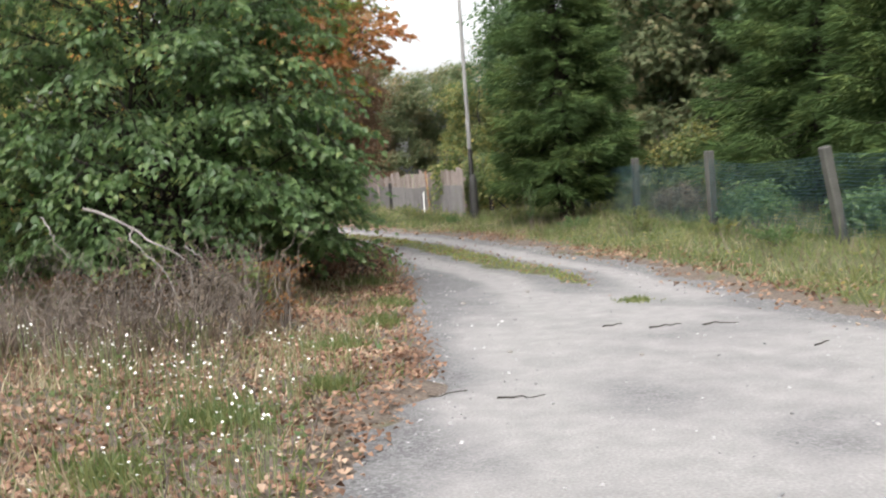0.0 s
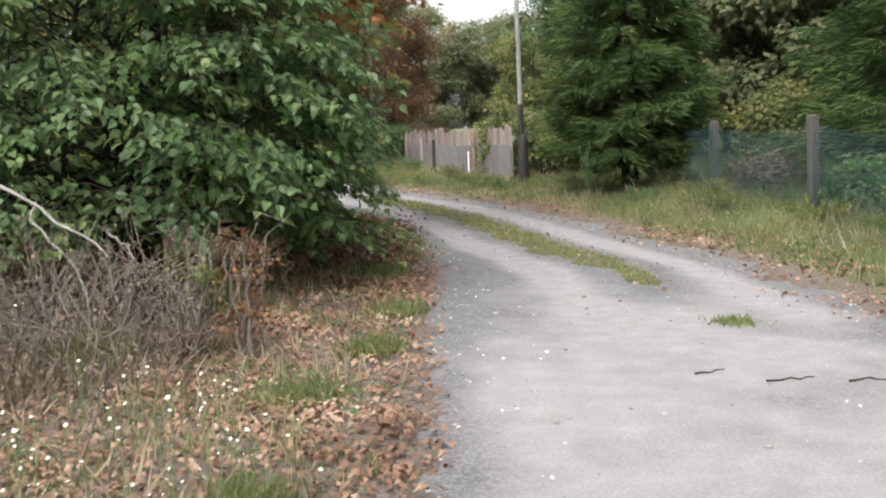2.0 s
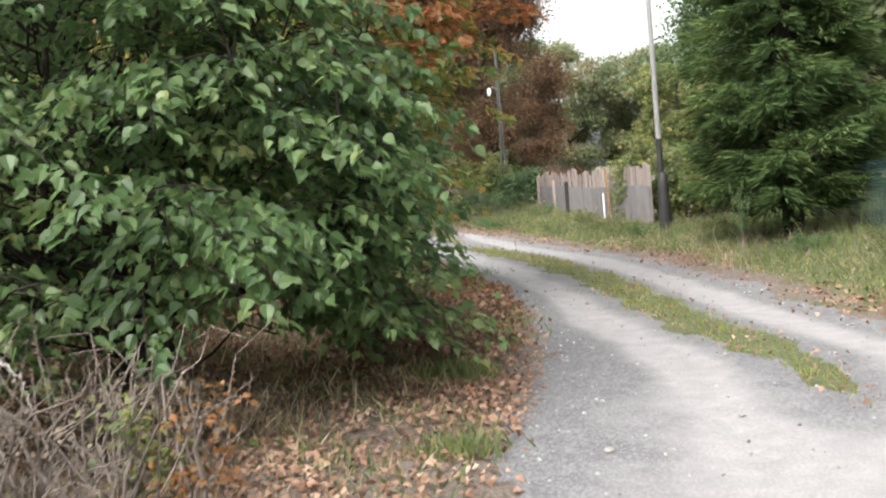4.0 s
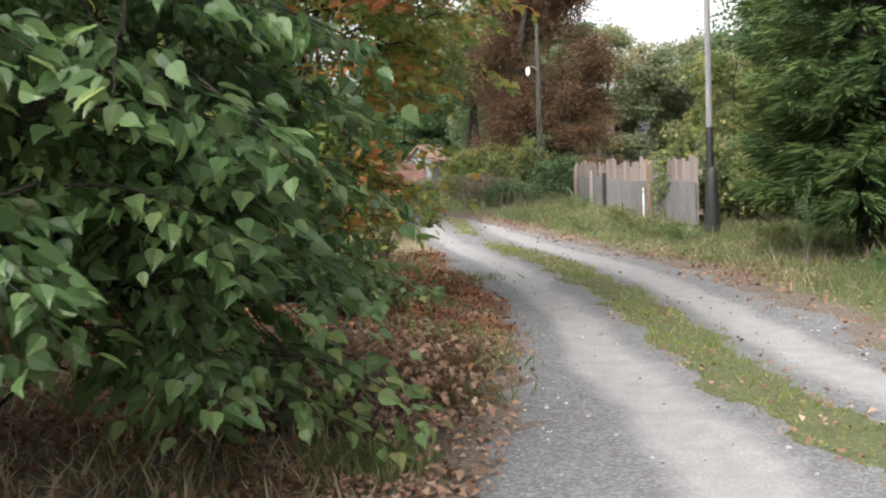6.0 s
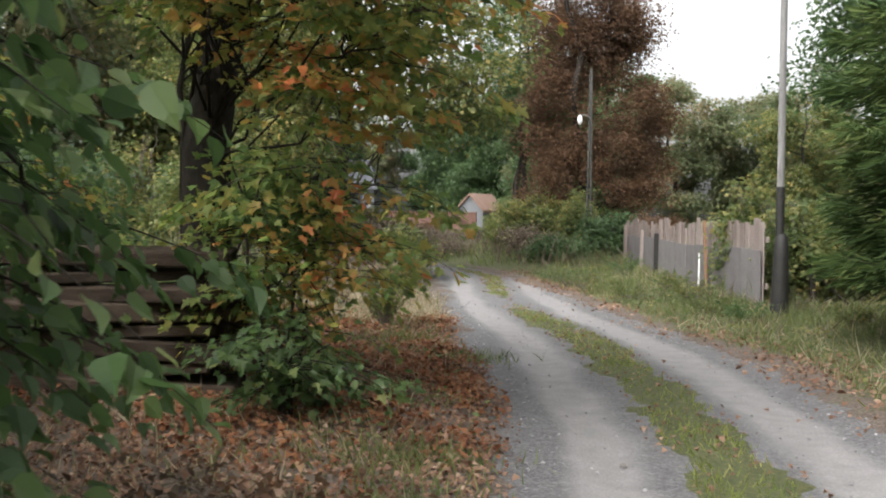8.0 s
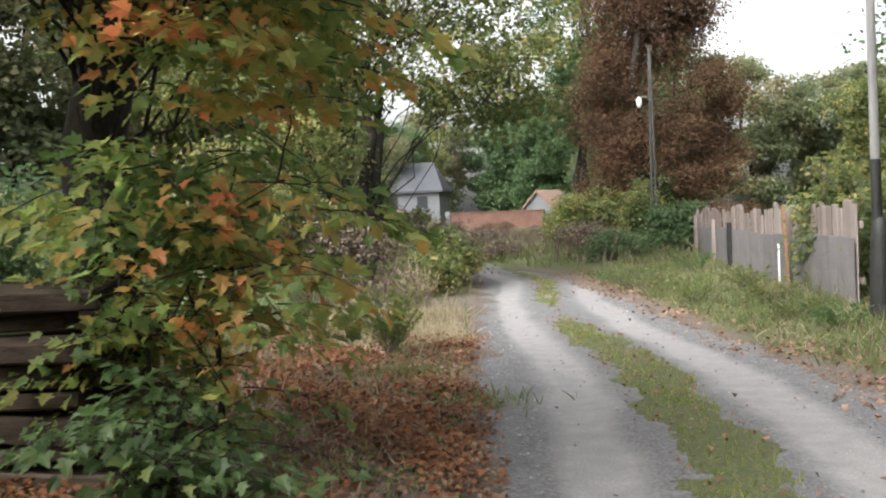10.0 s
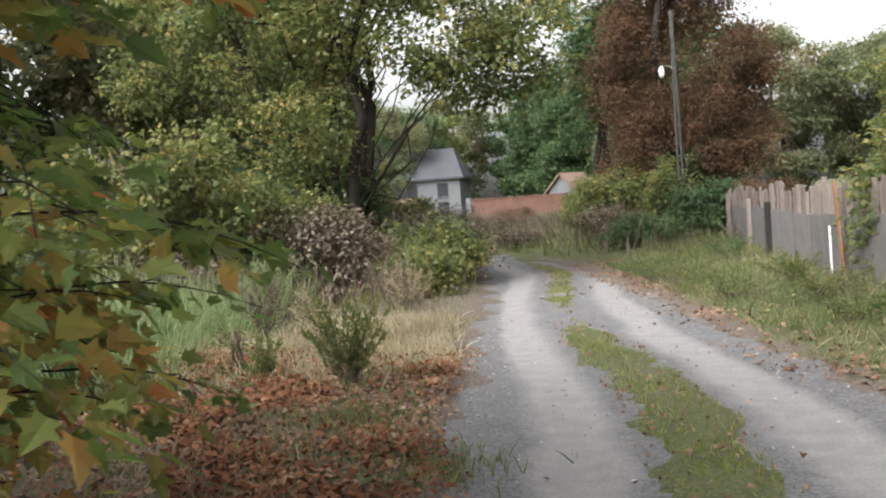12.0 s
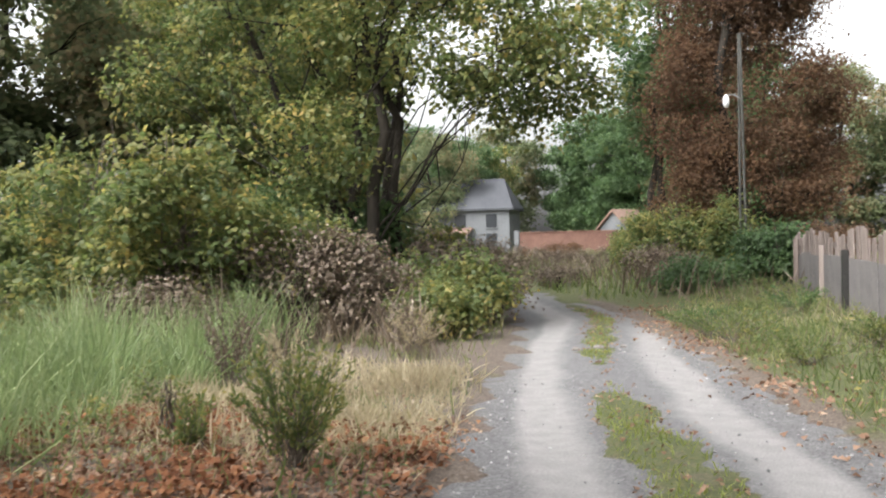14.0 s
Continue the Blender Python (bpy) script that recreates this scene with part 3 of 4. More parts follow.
# woods all round
wood = [tree("woodland_tree", "distant woodland tree in early autumn", -40, 110 + 6 * k, 11, [(0, 0, 7.2, 3.6, 3.6, 3.8), (0, 0, 3.6, 3.2, 3.2, 2.8)], 280, 100, .27,
             (HAZYLEAF, DEEPGREEN, YELLOWGREEN)[k], .2, 30 + k, spread_r=.48, bough=4, limb=1.6) for k in range(3)]
rng = np.random.default_rng(5)
for x, y, s, k in [(-3, 78, .82, 0), (1.5, 82, .86, 0), (-8, 84, 1.1, 1), (-13, 92, 1.0, 1), (6, 78, .85, 0), (11, 70, 1.1, 1), (9, 44, 1.0, 1), (13, 36, 1.0, 2), (12, 30, 1.1, 1), (14, 22, 1.1, 1),
                   (8, 33, .85, 0), (16, 28, 1.2, 0), (15, 14, 1.1, 1), (-19, 125, 1.2, 1), (-26, 130, 1.2, 1), (-34, 134, 1.2, 1), (-42, 132, 1.3, 0), (-50, 126, 1.3, 1), (-12, 110, 1.2, 1), (-24, 119, 1.1, 1), (-29, 126, 1.2, 1), (-17, 114, 1.1, 0),
                   (-16, 46, 1.0, 2), (-20, 40, 1.0, 0), (-22, 35, 1.0, 0), (-22, 29, .8, 2), (-22, 50, 1.2, 0), (-26, 60, 1.2, 1), (-30, 72, 1.2, 1), (-18, 21, .9, 2), (-15, 15, .9, 0), (-14, 10, 1.0, 2),
                   (-17, 4, 1.1, 1), (-12, -6, 1.1, 0), (-4, -14, 1.2, 1), (6, -16, 1.2, 1), (16, -8, 1.2, 0), (20, 4, 1.2, 1), (20, 18, 1.2, 2), (3, 62, .64, 2), (-28, 40, 1.3, 1), (20, 40, 1.3, 0), (16, 54, 1.2, 1)]:
    ob = copy_thing(wood[k], pose(x, y, float(height(x, y)) - .05, 0, 0, rng.uniform(0, 360)) @ Matrix.Scale(s * rng.uniform(.9, 1.1), 4))


# ---- built things ----
def utility_pole(x, y):
    p = thing("utility_pole", x, y, float(height(x, y)) - .05, "slim grey utility pole with a tarred black foot", "pole")
    z = np.linspace(0, 8.5, 12)
    part("shaft", tubes("shaft", [(np.stack([z * -.004, z * 0, z], 1), np.linspace(.055, .042, 12))], POLEGREY, 14), p)
    t = np.linspace(0, 1.85, 6)
    part("tar_coat", tubes("tar_coat", [(np.stack([t * -.004, t * 0, t], 1), np.full(6, .0585))], TAR, 14), p, "black tar coating")
    s = np.array([0, .3, .7, 1.0, 1.15, 1.2])
    part("sleeve", tubes("sleeve", [(np.stack([s * .01 + .01, s * 0, s], 1), np.array([.13, .12, .11, .1, .085, .05]))], TAR, 12), p, "bulky black wrapping at the foot")
    return p


utility_pole(1.03, 29.9)


def lamp_pole(x, y):
    p = thing("lamp_pole", x, y, float(height(x, y)) - .05, "thin twin-legged pole with a small white lamp", "pole")
    for dx in (-.07, .07):
        z = np.linspace(0, 5.9, 6)
        part("leg", tubes("leg", [(np.stack([dx * (1 - z / 8), z * 0, z], 1), np.full(6, .032))], CONCRETE, 8), p)
    z = np.array([0, .05, .12, .2, .26, .3])
    part("lamp", tubes("lamp", [(np.stack([z * 0 - .3, z * 0 - .15, z + 4.2], 1), np.array([.02, .06, .075, .075, .05, .02]))], WHITE, 12), p, "white rounded lamp head")
    part("bracket", tubes("bracket", [(np.array([(0, 0, 4.4), (-.15, -.08, 4.5), (-.3, -.15, 4.48)]), np.full(3, .02))], POLEGREY, 6), p)
    return p


lamp_pole(-3.9, 46.9)

# board fence beside the track
F0, F1 = np.array([.85, 31.0]), np.array([-2.6, 45.2])


def board_fence():
    rng = np.random.default_rng(7)
    f = thing("board_fence", F0[0], F0[1], 0, "weathered board fence with grey sheets and a ragged top", "fence")
    run = np.linalg.norm(F1 - F0)
    yaw = math.degrees(math.atan2(F1[1] - F0[1], F1[0] - F0[0]))
    f.matrix_basis = pose(F0[0], F0[1], .12, 0, 0, yaw)
    meshes = [box_mesh("board", .19 + .02 * k, .022, 1.3 + .035 * k, BOARD, .004) for k in range(4)]
    s = 0.0
    while s < run:
        k = int(rng.integers(4))
        b = part("board", meshes[k], f)
        b.matrix_basis = pose(s + .1, rng.choice((-.012, .012)), -.05 + .05 * math.sin(s * 1.7) + .03 * math.sin(s * 4.1), rng.normal(0, .6), rng.normal(0, .7), 0)
        s += .18 + .02 * k
    sheets = [box_mesh("sheet", 1.15, .012, .96 + .03 * k, SHEET, .003) for k in range(3)]
    s = .45
    while s < run - .3:
        b = part("sheet", sheets[int(rng.integers(3))], f)
        b.matrix_basis = pose(s + .1, .045 + .014 * (int(s) % 2), -.08, rng.normal(0, .8), rng.normal(0, .5), 0)
        s += 1.13
    for s, h, w, m in ((4.1, .85, .03, WHITE), (8.9, 1.15, .1, TAR), (11.0, 1.2, .08, BOARD), (13.9, 1.3, .09, BOARD)):
        b = part("post", box_mesh("post", w, w, h, m, .006), f, {"white_enamel": "white metal post", "tarred_wood": "dark tarred post"}.get(m.name, ""))
        b.matrix_basis = pose(s, .1, -.1, 0, rng.normal(0, 1), 0)
    b = part("stick", box_mesh("stick", .06, .05, 1.5, RUSTY, .006), f, "slanted orange-brown batten")
    b.matrix_basis = pose(3.3, .12, -.1, 0, 12, 0)
    for z in (.35, 1.05):
        b = part("rail", box_mesh("rail", .06, run, .09, BOARD, .006), f)
        b.matrix_basis = pose(run / 2, -.05, z, 0, 0, 90)
    return f


board_fence()


def wire_fence():
    rng = np.random.default_rng(8)
    spots = np.array([(3.75, 29.0), (4.0, 24.2), (4.4, 20.1), (5.0, 16.3), (5.9, 11.8), (7.0, 7.4)])
    f = thing("wire_fence", 5.0, 22.9, 0, "sagging blue-green netting fence on grey concrete posts", "fence")
    for k, (x, y) in enumerate(spots):
        b = part("post", box_mesh("post", .13, .12, 1.38, CONCRETE, .015), f)
        b.matrix_basis = pose(x - 5, y - 22.9, float(height(x, y)) - .12, 0, (0, 1, -1, -11, 2, 0)[k], 20)
    d = np.concatenate([[0], np.cumsum(np.linalg.norm(np.diff(spots, axis=0), axis=1))])
    s = np.arange(0, d[-1], .055)
    px, py = np.interp(s, d, spots[:, 0]), np.interp(s, d, spots[:, 1])
    gz = height(px, py)
    sag = 1.14 - .1 * np.abs(np.sin(np.pi * np.interp(s, d, np.arange(len(spots)))))
    lines = []
    for q in np.linspace(.03, 1, 22):
        lines.append((np.stack([px - 5.06, py - 22.9, gz + .08 + q * (sag - .08)], 1)[::6], np.full(len(px[::6]), .0035)))
    for a in range(len(s)):
        q = np.array([.03, .5, 1])
        lines.append((np.stack([np.full(3, px[a] - 5.06), np.full(3, py[a] - 22.9) + rng.normal(0, .01, 3), gz[a] + .08 + q * (sag[a] - .08)], 1), np.full(3, .0035)))
    part("netting", tubes("netting", lines, NET, 3), f, "blue-green plastic netting")
    return f


wire_fence()


def roofed(lx, ly, hw, hr, wall, roof, over=.4, hip=0.0):
    """Walls and a pitched roof, ridge along x, both with thickness. hip: how far the ridge stops short of the ends."""
    bm = bmesh.new()
    bmesh.ops.create_cube(bm, size=1)
    for v in bm.verts:
        v.co.x, v.co.y, v.co.z = v.co.x * lx, v.co.y * ly, (v.co.z + .5) * hw
    if not hip:
        for sx in (-.5, .5):
            bm.faces.new([bm.verts.new((sx * lx, -ly / 2, hw)), bm.verts.new((sx * lx, ly / 2, hw)), bm.verts.new((sx * lx, 0, hw + hr))])
    w = bpy.data.meshes.new("wall")
    bm.to_mesh(w)
    bm.free()
    w.materials.append(wall)
    k = over / (ly / 2) * hr
    X, Y = lx / 2 + over, ly / 2 + over
    v = [(s * (X - hip * (t == 0)), t, z + d) for s in (-1, 1) for t, z in ((-Y, hw - k), (0, hw + hr), (Y, hw - k)) for d in (.02, .2)]
    f = [(0, 6, 8, 2), (1, 3, 9, 7), (2, 8, 10, 4), (3, 5, 11, 9), (0, 1, 7, 6), (4, 10, 11, 5), (0, 2, 3, 1), (2, 4, 5, 3), (6, 7, 9, 8), (8, 9, 11, 10)]
    f = [np.array(f)] + ([np.array([(1, 5, 3), (7, 9, 11), (0, 2, 4), (6, 10, 8)])] if hip else [])
    return w, mesh_from("roof", np.array(v), f, [roof])


def house():
    h = thing("house", -38.3, 112, .1, "grey two-storey house with a slate-grey gabled roof", "house")
    h.rotation_euler.z = radians(12)
    w, r = roofed(10, 7, 4.1, 2.5, PLASTER, SLATE, hip=1.3)
    part("wall", w, h)
    part("roof", r, h, "slate-grey pitched roof")
    for x, z in ((3.4, 2.3), (.6, 2.3), (-2.4, 2.3), (3.4, .6), (-2.4, .6)):
        b = part("window", box_mesh("window", .95, .1, 1.2, PANE, .01), h)
        b.location = (x, -3.52, z)
        s = part("sill", box_mesh("sill", 1.1, .16, .08, PLASTER, .01), b)
        s.location = (0, -.04, -.08)
    c = part("chimney", box_mesh("chimney", .6, .6, 1.4, BRICK, .02), h)
    c.location = (1.5, .4, 5.6)
    b = part("porch_roof", box_mesh("porch_roof", 4.5, 2.0, .15, TILE, .02), h, "lean-to porch roof")
    b.matrix_basis = pose(-.5, -4.4, 2.0, 12, 0, 0)
    for x in (-2.5, 1.5):
        b = part("porch_post", box_mesh("porch_post", .12, .12, 1.85, BOARD, .01), h)
        b.location = (x, -5.2, 0)


house()


def small_roof():
    h = thing("outbuilding", -21.4, 106, .1, "small outbuilding with a pale red tiled roof", "shed")
    w, r = roofed(3.2, 2.6, 2.0, 1.25, PLASTER, TILE, .25)
    part("wall", w, h)
    part("roof", r, h, "pale red tiled roof")
    h.rotation_euler.z = radians(70)


small_roof()


def brick_wall():
    rng = np.random.default_rng(9)
    w = thing("brick_wall", -24.3, 100, .05, "low weathered red brick garden wall", "wall")
    core = part("core", box_mesh("core", 8.0, .2, 1.75, BRICK, .02), w)
    me_b = box_mesh("coping", .39, .34, .08, BRICK, .01)
    for k in range(20):
        b = part("coping", me_b, w)
        b.matrix_basis = pose(-3.8 + .4 * k, 0, 1.752, 0, 0, rng.normal(0, 1))
    b = part("pier", box_mesh("pier", .4, .4, 1.95, PLASTER, .02), w)
    b.location = (-4.2, 0, 0)


brick_wall()


# ---- undergrowth and ground cover ----
def scatter(n, x0, x1, y0, y1, rng, keep=None):
    x, y = rng.uniform(x0, x1, n), rng.uniform(y0, y1, n)
    if keep is not None:
        edge = np.minimum(np.minimum(x - x0, x1 - x), np.minimum(y - y0, y1 - y)) + .5 * waves(x, y, .8, 4)
        fade = smooth(edge, -.2, 1.4) if min(x1 - x0, y1 - y0) > 4.5 else 1
        k = keep(x, y) * fade > rng.uniform(0, 1, n)
        x, y = x[k], y[k]
    return x, y, height(x, y)


def blades(name, label, category, n, box, low, high, mat, seed, keep=None, lean=.3, wide=1.0):
    rng = np.random.default_rng(seed)
    x, y, z = scatter(n, *box, rng, keep)
    s = rng.uniform(low, high, len(x)) * (1 + .4 * waves(x, y, .5, seed) + .2 * waves(x, y, .17, seed + 1))
    loc = np.stack([x, y, z - .01], 1)
    size = np.stack([wide * (.12 + .5 * s), s, s], 1)
    return tagged(new(name, cloud(name, BLADE_V, BLADE_F, loc, yaw_turns(len(x), rng, lean), size, mat)), label, category, kind="stuff")


def litter(name, label, n, box, size, mat, seed, keep=None, lift=.012):
    rng = np.random.default_rng(seed)
    x, y, z = scatter(n, *box, rng, keep)
    z = np.maximum(z, 0) + rng.uniform(0, lift, len(x)) + .006
    a = yaw_turns(len(x), rng, .35)
    return tagged(new(name, cloud(name, SMALL_V * np.array([1.1, 1, 2.2]) - np.array([0, .5, 0]), SMALL_F, np.stack([x, y, z], 1), a, size * rng.uniform(.5, 1.2, len(x)), mat)), label, "leaf litter", kind="stuff")


def beside_left(x, y):
    return left_edge(y) - x


def beside_right(x, y):
    return x - right_edge(y)


patch = lambda x, y, s, q: smooth(waves(x, y, s, q), -.25, .35)
blades("edge_grass", "uneven grass along the outer bend", "grass", 46000, (-18, -2.5, 26.5, 52), .08, .26, GRASS, 58,
       lambda x, y: smooth(beside_left(x, y), .1, .5) * (1 - smooth(beside_left(x, y), 2.6, 4)) * (.3 + .7 * patch(x, y, .6, 3)) * np.where((y > 28.3) & (y < 33) & (x < -3.9), .25, 1), .55, .8)
blades("edge_weeds", "dry brown weeds along the outer bend", "weeds", 12000, (-14, -4.5, 32.5, 48), .2, .55, DEADWEED, 59,
       lambda x, y: smooth(beside_left(x, y), .35, 1.2) * (1 - smooth(beside_left(x, y), 2.6, 4)) * patch(x, y, .5, 1), .5, .6)
# right verge
blades("verge_grass", "lush green and yellowing verge grass", "grass", 150000, (-5, 9, 9, 46), .07, .24, GRASS, 41,
       lambda x, y: smooth(beside_right(x, y), .1, .7) * (.35 + .65 * patch(x, y, .9, 1)), .55, .8)
blades("long_grass", "long rank grass at the fence foot", "grass", 14000, (-5, 8, 14, 46), .2, .45, GRASS, 42,
       lambda x, y: smooth(beside_right(x, y), 1.3, 2.4) * patch(x, y, .6, 3), .5, .6)
blades("dry_verge_grass", "straw-coloured dry verge grass", "grass", 30000, (-5, 8, 9, 46), .1, .3, STRAW, 43,
       lambda x, y: smooth(beside_right(x, y), .1, .6) * patch(x, y, 1.3, 7) * .8, .7, .6)
litter("verge_leaves", "brown and orange fallen leaves along the verge", 80000, (-6, 5, 10, 45), .075, LITTER, 44,
       lambda x, y: np.exp(-((beside_right(x, y) - .45) / .5) ** 2) * (.3 + .7 * patch(x, y, .8, 2)))
blades("verge_weeds", "thin brown weed stalks in the verge grass", "weeds", 20000, (-5, 8, 11, 46), .15, .42, DEADWEED, 63,
       lambda x, y: smooth(beside_right(x, y), .4, 1.4) * patch(x, y, .7, 11), .5, .5)


def herbs(name, label, n, box, mat, seed, keep):
    """Low leafy herbs: small leaves held at uneven heights."""
    rng = np.random.default_rng(seed)
    x, y, z = scatter(n, *box, rng, keep)
    lift = .03 + .22 * np.clip(waves(x, y, .22, seed), 0, 1) * rng.uniform(.2, 1, len(x))
    tagged(new(name, cloud(name, SMALL_V, SMALL_F, np.stack([x, y, z + lift], 1), yaw_turns(len(x), rng, .6), rng.uniform(.03, .075, len(x)), mat)), label, "herbs", kind="stuff")


herbs("verge_herbs", "low green herbs among the verge grass", 46000, (-5, 7, 11, 46), YELLOWGREEN, 64,
      lambda x, y: smooth(beside_right(x, y), .25, 1.0) * patch(x, y, .5, 12))
herbs("left_herbs", "low green herbs among the fallen leaves", 26000, (-8, 1.4, 3, 31), GREEN, 65,
      lambda x, y: smooth(beside_left(x, y), .1, .5) * smooth(waves(x, y, .6, 4), .15, .6))
herbs("meadow_herbs", "leafy yellow-green herbs among the meadow grass", 26000, (-14, -4.6, 26.5, 35), YELLOWGREEN, 67,
      lambda x, y: smooth(beside_left(x, y), 2.2, 3.2) * patch(x, y, .7, 5))
# the strip between the ruts
blades("strip_grass", "short green grass between the wheel ruts", "grass", 130000, (-8, 3.6, 13.5, 43), .03, .09, STRIPGRASS, 45,
       lambda x, y: (np.abs(x - np.interp(y, STRIP_Y, STRIP_X)) < strip_half(y) + .05 * waves(x, y, .2, 3)) * (.4 + .6 * patch(x, y, .5, 6)), .6)
litter("strip_leaves", "fallen leaves caught in the grass strip", 26000, (-8, 3.6, 13.5, 43), .055, LITTER, 46,
       lambda x, y: (np.abs(x - np.interp(y, STRIP_Y, STRIP_X)) < strip_half(y) + .12) * (.2 + .6 * patch(x, y, .4, 9)), .06)
# left verge
litter("leaf_litter", "orange and brown leaf litter on the left verge", 200000, (-8.0, 1.4, 1, 31), .058, LITTER, 47,
       lambda x, y: smooth(beside_left(x, y), -.14, .2) * (.45 + .55 * patch(x, y, .8, 9)) * np.where(y > 24, np.where((y > 29.5) | (x < -6.2), .2, 1), 1), .05)
blades("thin_grass", "thin tired grass among the leaves", "grass", 70000, (-9, 1.4, 2, 32), .05, .16, GRASS, 48,
       lambda x, y: smooth(beside_left(x, y), .05, .35) * (.12 + .88 * patch(x, y, .55, 4)) * (1 - .25 * smooth(y, 17, 20)), .5)
blades("dry_grass", "dry bent grass stalks on the left verge", "grass", 42000, (-9, 1.4, 2, 26), .06, .22, STRAW, 49,
       lambda x, y: smooth(beside_left(x, y), .2, .9) * (.25 + .75 * patch(x, y, .7, 8)) * (1 - .6 * smooth(y, 18, 21)), .7)
litter("red_leaf_litter", "deep red-brown carpet of fallen leaves", 62000, (-7, 1, 15, 29.6), .075, REDLITTER, 60,
       lambda x, y: smooth(beside_left(x, y), -.1, .3) * (.1 + .9 * patch(x, y, .6, 2)) * (.1 + .9 * smooth(y, 19, 22)), .09)
blades("tall_grass", "tall pale green meadow grass in the clearing", "grass", 52000, (-14, -4.2, 25.5, 36), .35, .95, MEADOW, 50,
       lambda x, y: smooth(beside_left(x, y), 2.6, 3.6) * (.3 + .7 * patch(x, y, 1.0, 2)), .5, .45)
blades("thicket_weeds", "tall grey-brown weeds in front of the thicket", "weeds", 15000, (-14.5, -6.6, 31.5, 38), .35, .95, DEADWEED, 66,
       lambda x, y: smooth(beside_left(x, y), 1.6, 3.0) * patch(x, y, .6, 13), .35, .5)
blades("straw_patch", "flattened straw-yellow dry grass", "grass", 26000, (-7.2, -2.4, 27.2, 33.0), .08, .26, STRAW, 51,
       lambda x, y: smooth(beside_left(x, y), .0, .5) * (.25 + .75 * patch(x, y, .7, 2)) * (1 - smooth(beside_left(x, y), 2.8, 4.0)), .9)
blades("dead_weeds", "tangled grey-brown dead weeds", "weeds", 20000, (-9, -1.2, 9.5, 15.5), .2, .5, DEADWEED, 52,
       lambda x, y: smooth(beside_left(x, y), .9, 2.2) * smooth(y - .25 * x, 11.7, 13.2) * (.3 + .7 * patch(x, y, .5, 5)), .6, .6)
blades("dead_weeds", "brown dead weeds under the tree at the bend", "weeds", 26000, (-18, -4, 33, 60), .35, 1.0, DEADWEED, 53,
       lambda x, y: smooth(beside_left(x, y), .7, 1.6) * (.25 + .75 * patch(x, y, .9, 5)), .4, .8)
blades("dead_weeds", "tall brown weeds behind the far verge", "weeds", 30000, (-24, 2, 42, 90), .3, .8, DEADWEED, 54,
       lambda x, y: smooth(beside_right(x, y), .8, 2.0) * (1 - smooth(beside_right(x, y), 5, 9)) * (.3 + .7 * patch(x, y, 1.4, 5)), .35, 1.0)
blades("far_grass", "rough yellow-green grass in the distance", "grass", 30000, (-30, 4, 44, 95), .2, .5, GRASS, 55,
       lambda x, y: ((beside_right(x, y) > .3) | (beside_left(x, y) > .3)) * .8, .3, 1.6)


def flowers():
    """White daisies on thin stems."""
    rng = np.random.default_rng(56)
    spots = [scatter(n, *box, rng, lambda x, y: smooth(waves(x, y, .35, 3), -.35, .4)) for n, box in ((620, (-3.0, -1.1, 8.6, 11.6)), (150, (-1.9, -.9, 7.6, 8.8)), (340, (-4.8, -3.0, 10.5, 13.5)), (40, (-1.2, -.6, 9.5, 10.8)), (90, (-3.4, -1.5, 7.2, 8.6)))]
    x, y, z = (np.concatenate([q[k] for q in spots]) for k in range(3))
    n = len(x)
    h = rng.uniform(.12, .42, n)
    a = np.linspace(0, 2 * np.pi, 8, endpoint=False)
    tv = np.concatenate([[(0, 0, .12)], np.stack([np.cos(a) * np.where(np.arange(8) % 2, .75, 1), np.sin(a) * np.where(np.arange(8) % 2, .75, 1), 0 * a], 1)])
    tf = np.array([(0, 1 + k, 1 + (k + 1) % 8) for k in range(8)])
    f = tagged(new("daisies", cloud("daisies", tv, tf, np.stack([x, y, z + h], 1), yaw_turns(n, rng, .5), rng.uniform(.006, .0125, n), PETAL)), "scattered small white daisies on thin stems", "flowers", kind="stuff")
    stems = [(np.array([(x[k], y[k], z[k]), (x[k] + .01, y[k], z[k] + h[k] * .5), (x[k], y[k], z[k] + h[k])]), np.full(3, .0018)) for k in range(n)]
    part("stem", tubes("stem", stems, MEADOW, 3), f)
    f.children[0]["kind"] = "stuff"


flowers()


def pebbles(name, label, n, box, lo, hi, seed, keep):
    rng = np.random.default_rng(seed)
    x, y, z = scatter(n, *box, rng, keep)
    s = rng.uniform(lo ** .5, hi ** .5, len(x)) ** 2
    tagged(new(name, cloud(name, PEB_V, PEB_F, np.stack([x, y, s * .15], 1), yaw_turns(len(x), rng, .3), s, STONE)), label, "gravel", kind="stuff")


pebbles("loose_gravel", "loose grey stones on the track", 34000, (-5, 6, 4, 36), .004, .022, 57,
        lambda x, y: smooth(-np.maximum(beside_left(x, y), beside_right(x, y)), -.15, .05) * (.12 + .5 * np.exp(-((np.abs(np.maximum(beside_left(x, y), beside_right(x, y))) - .15) / .25) ** 2)))


def tuft(x, y, r, h, n, seed, label="small green grass tuft on the gravel"):
    rng = np.random.default_rng(seed)
    d = rng.normal(0, r * .5, (n, 2))
    s = h * rng.uniform(.5, 1.2, n)
    t = thing("grass_tuft", x, y, max(0.0, float(height(x, y))), label, "grass", "grass tufts")
    part("tuft", cloud("tuft", BLADE_V, BLADE_F, np.column_stack([d, np.zeros(n)]), yaw_turns(n, rng, .5), np.stack([.1 + s * .5, s, s], 1), GRASS), t)["kind"] = "stuff"


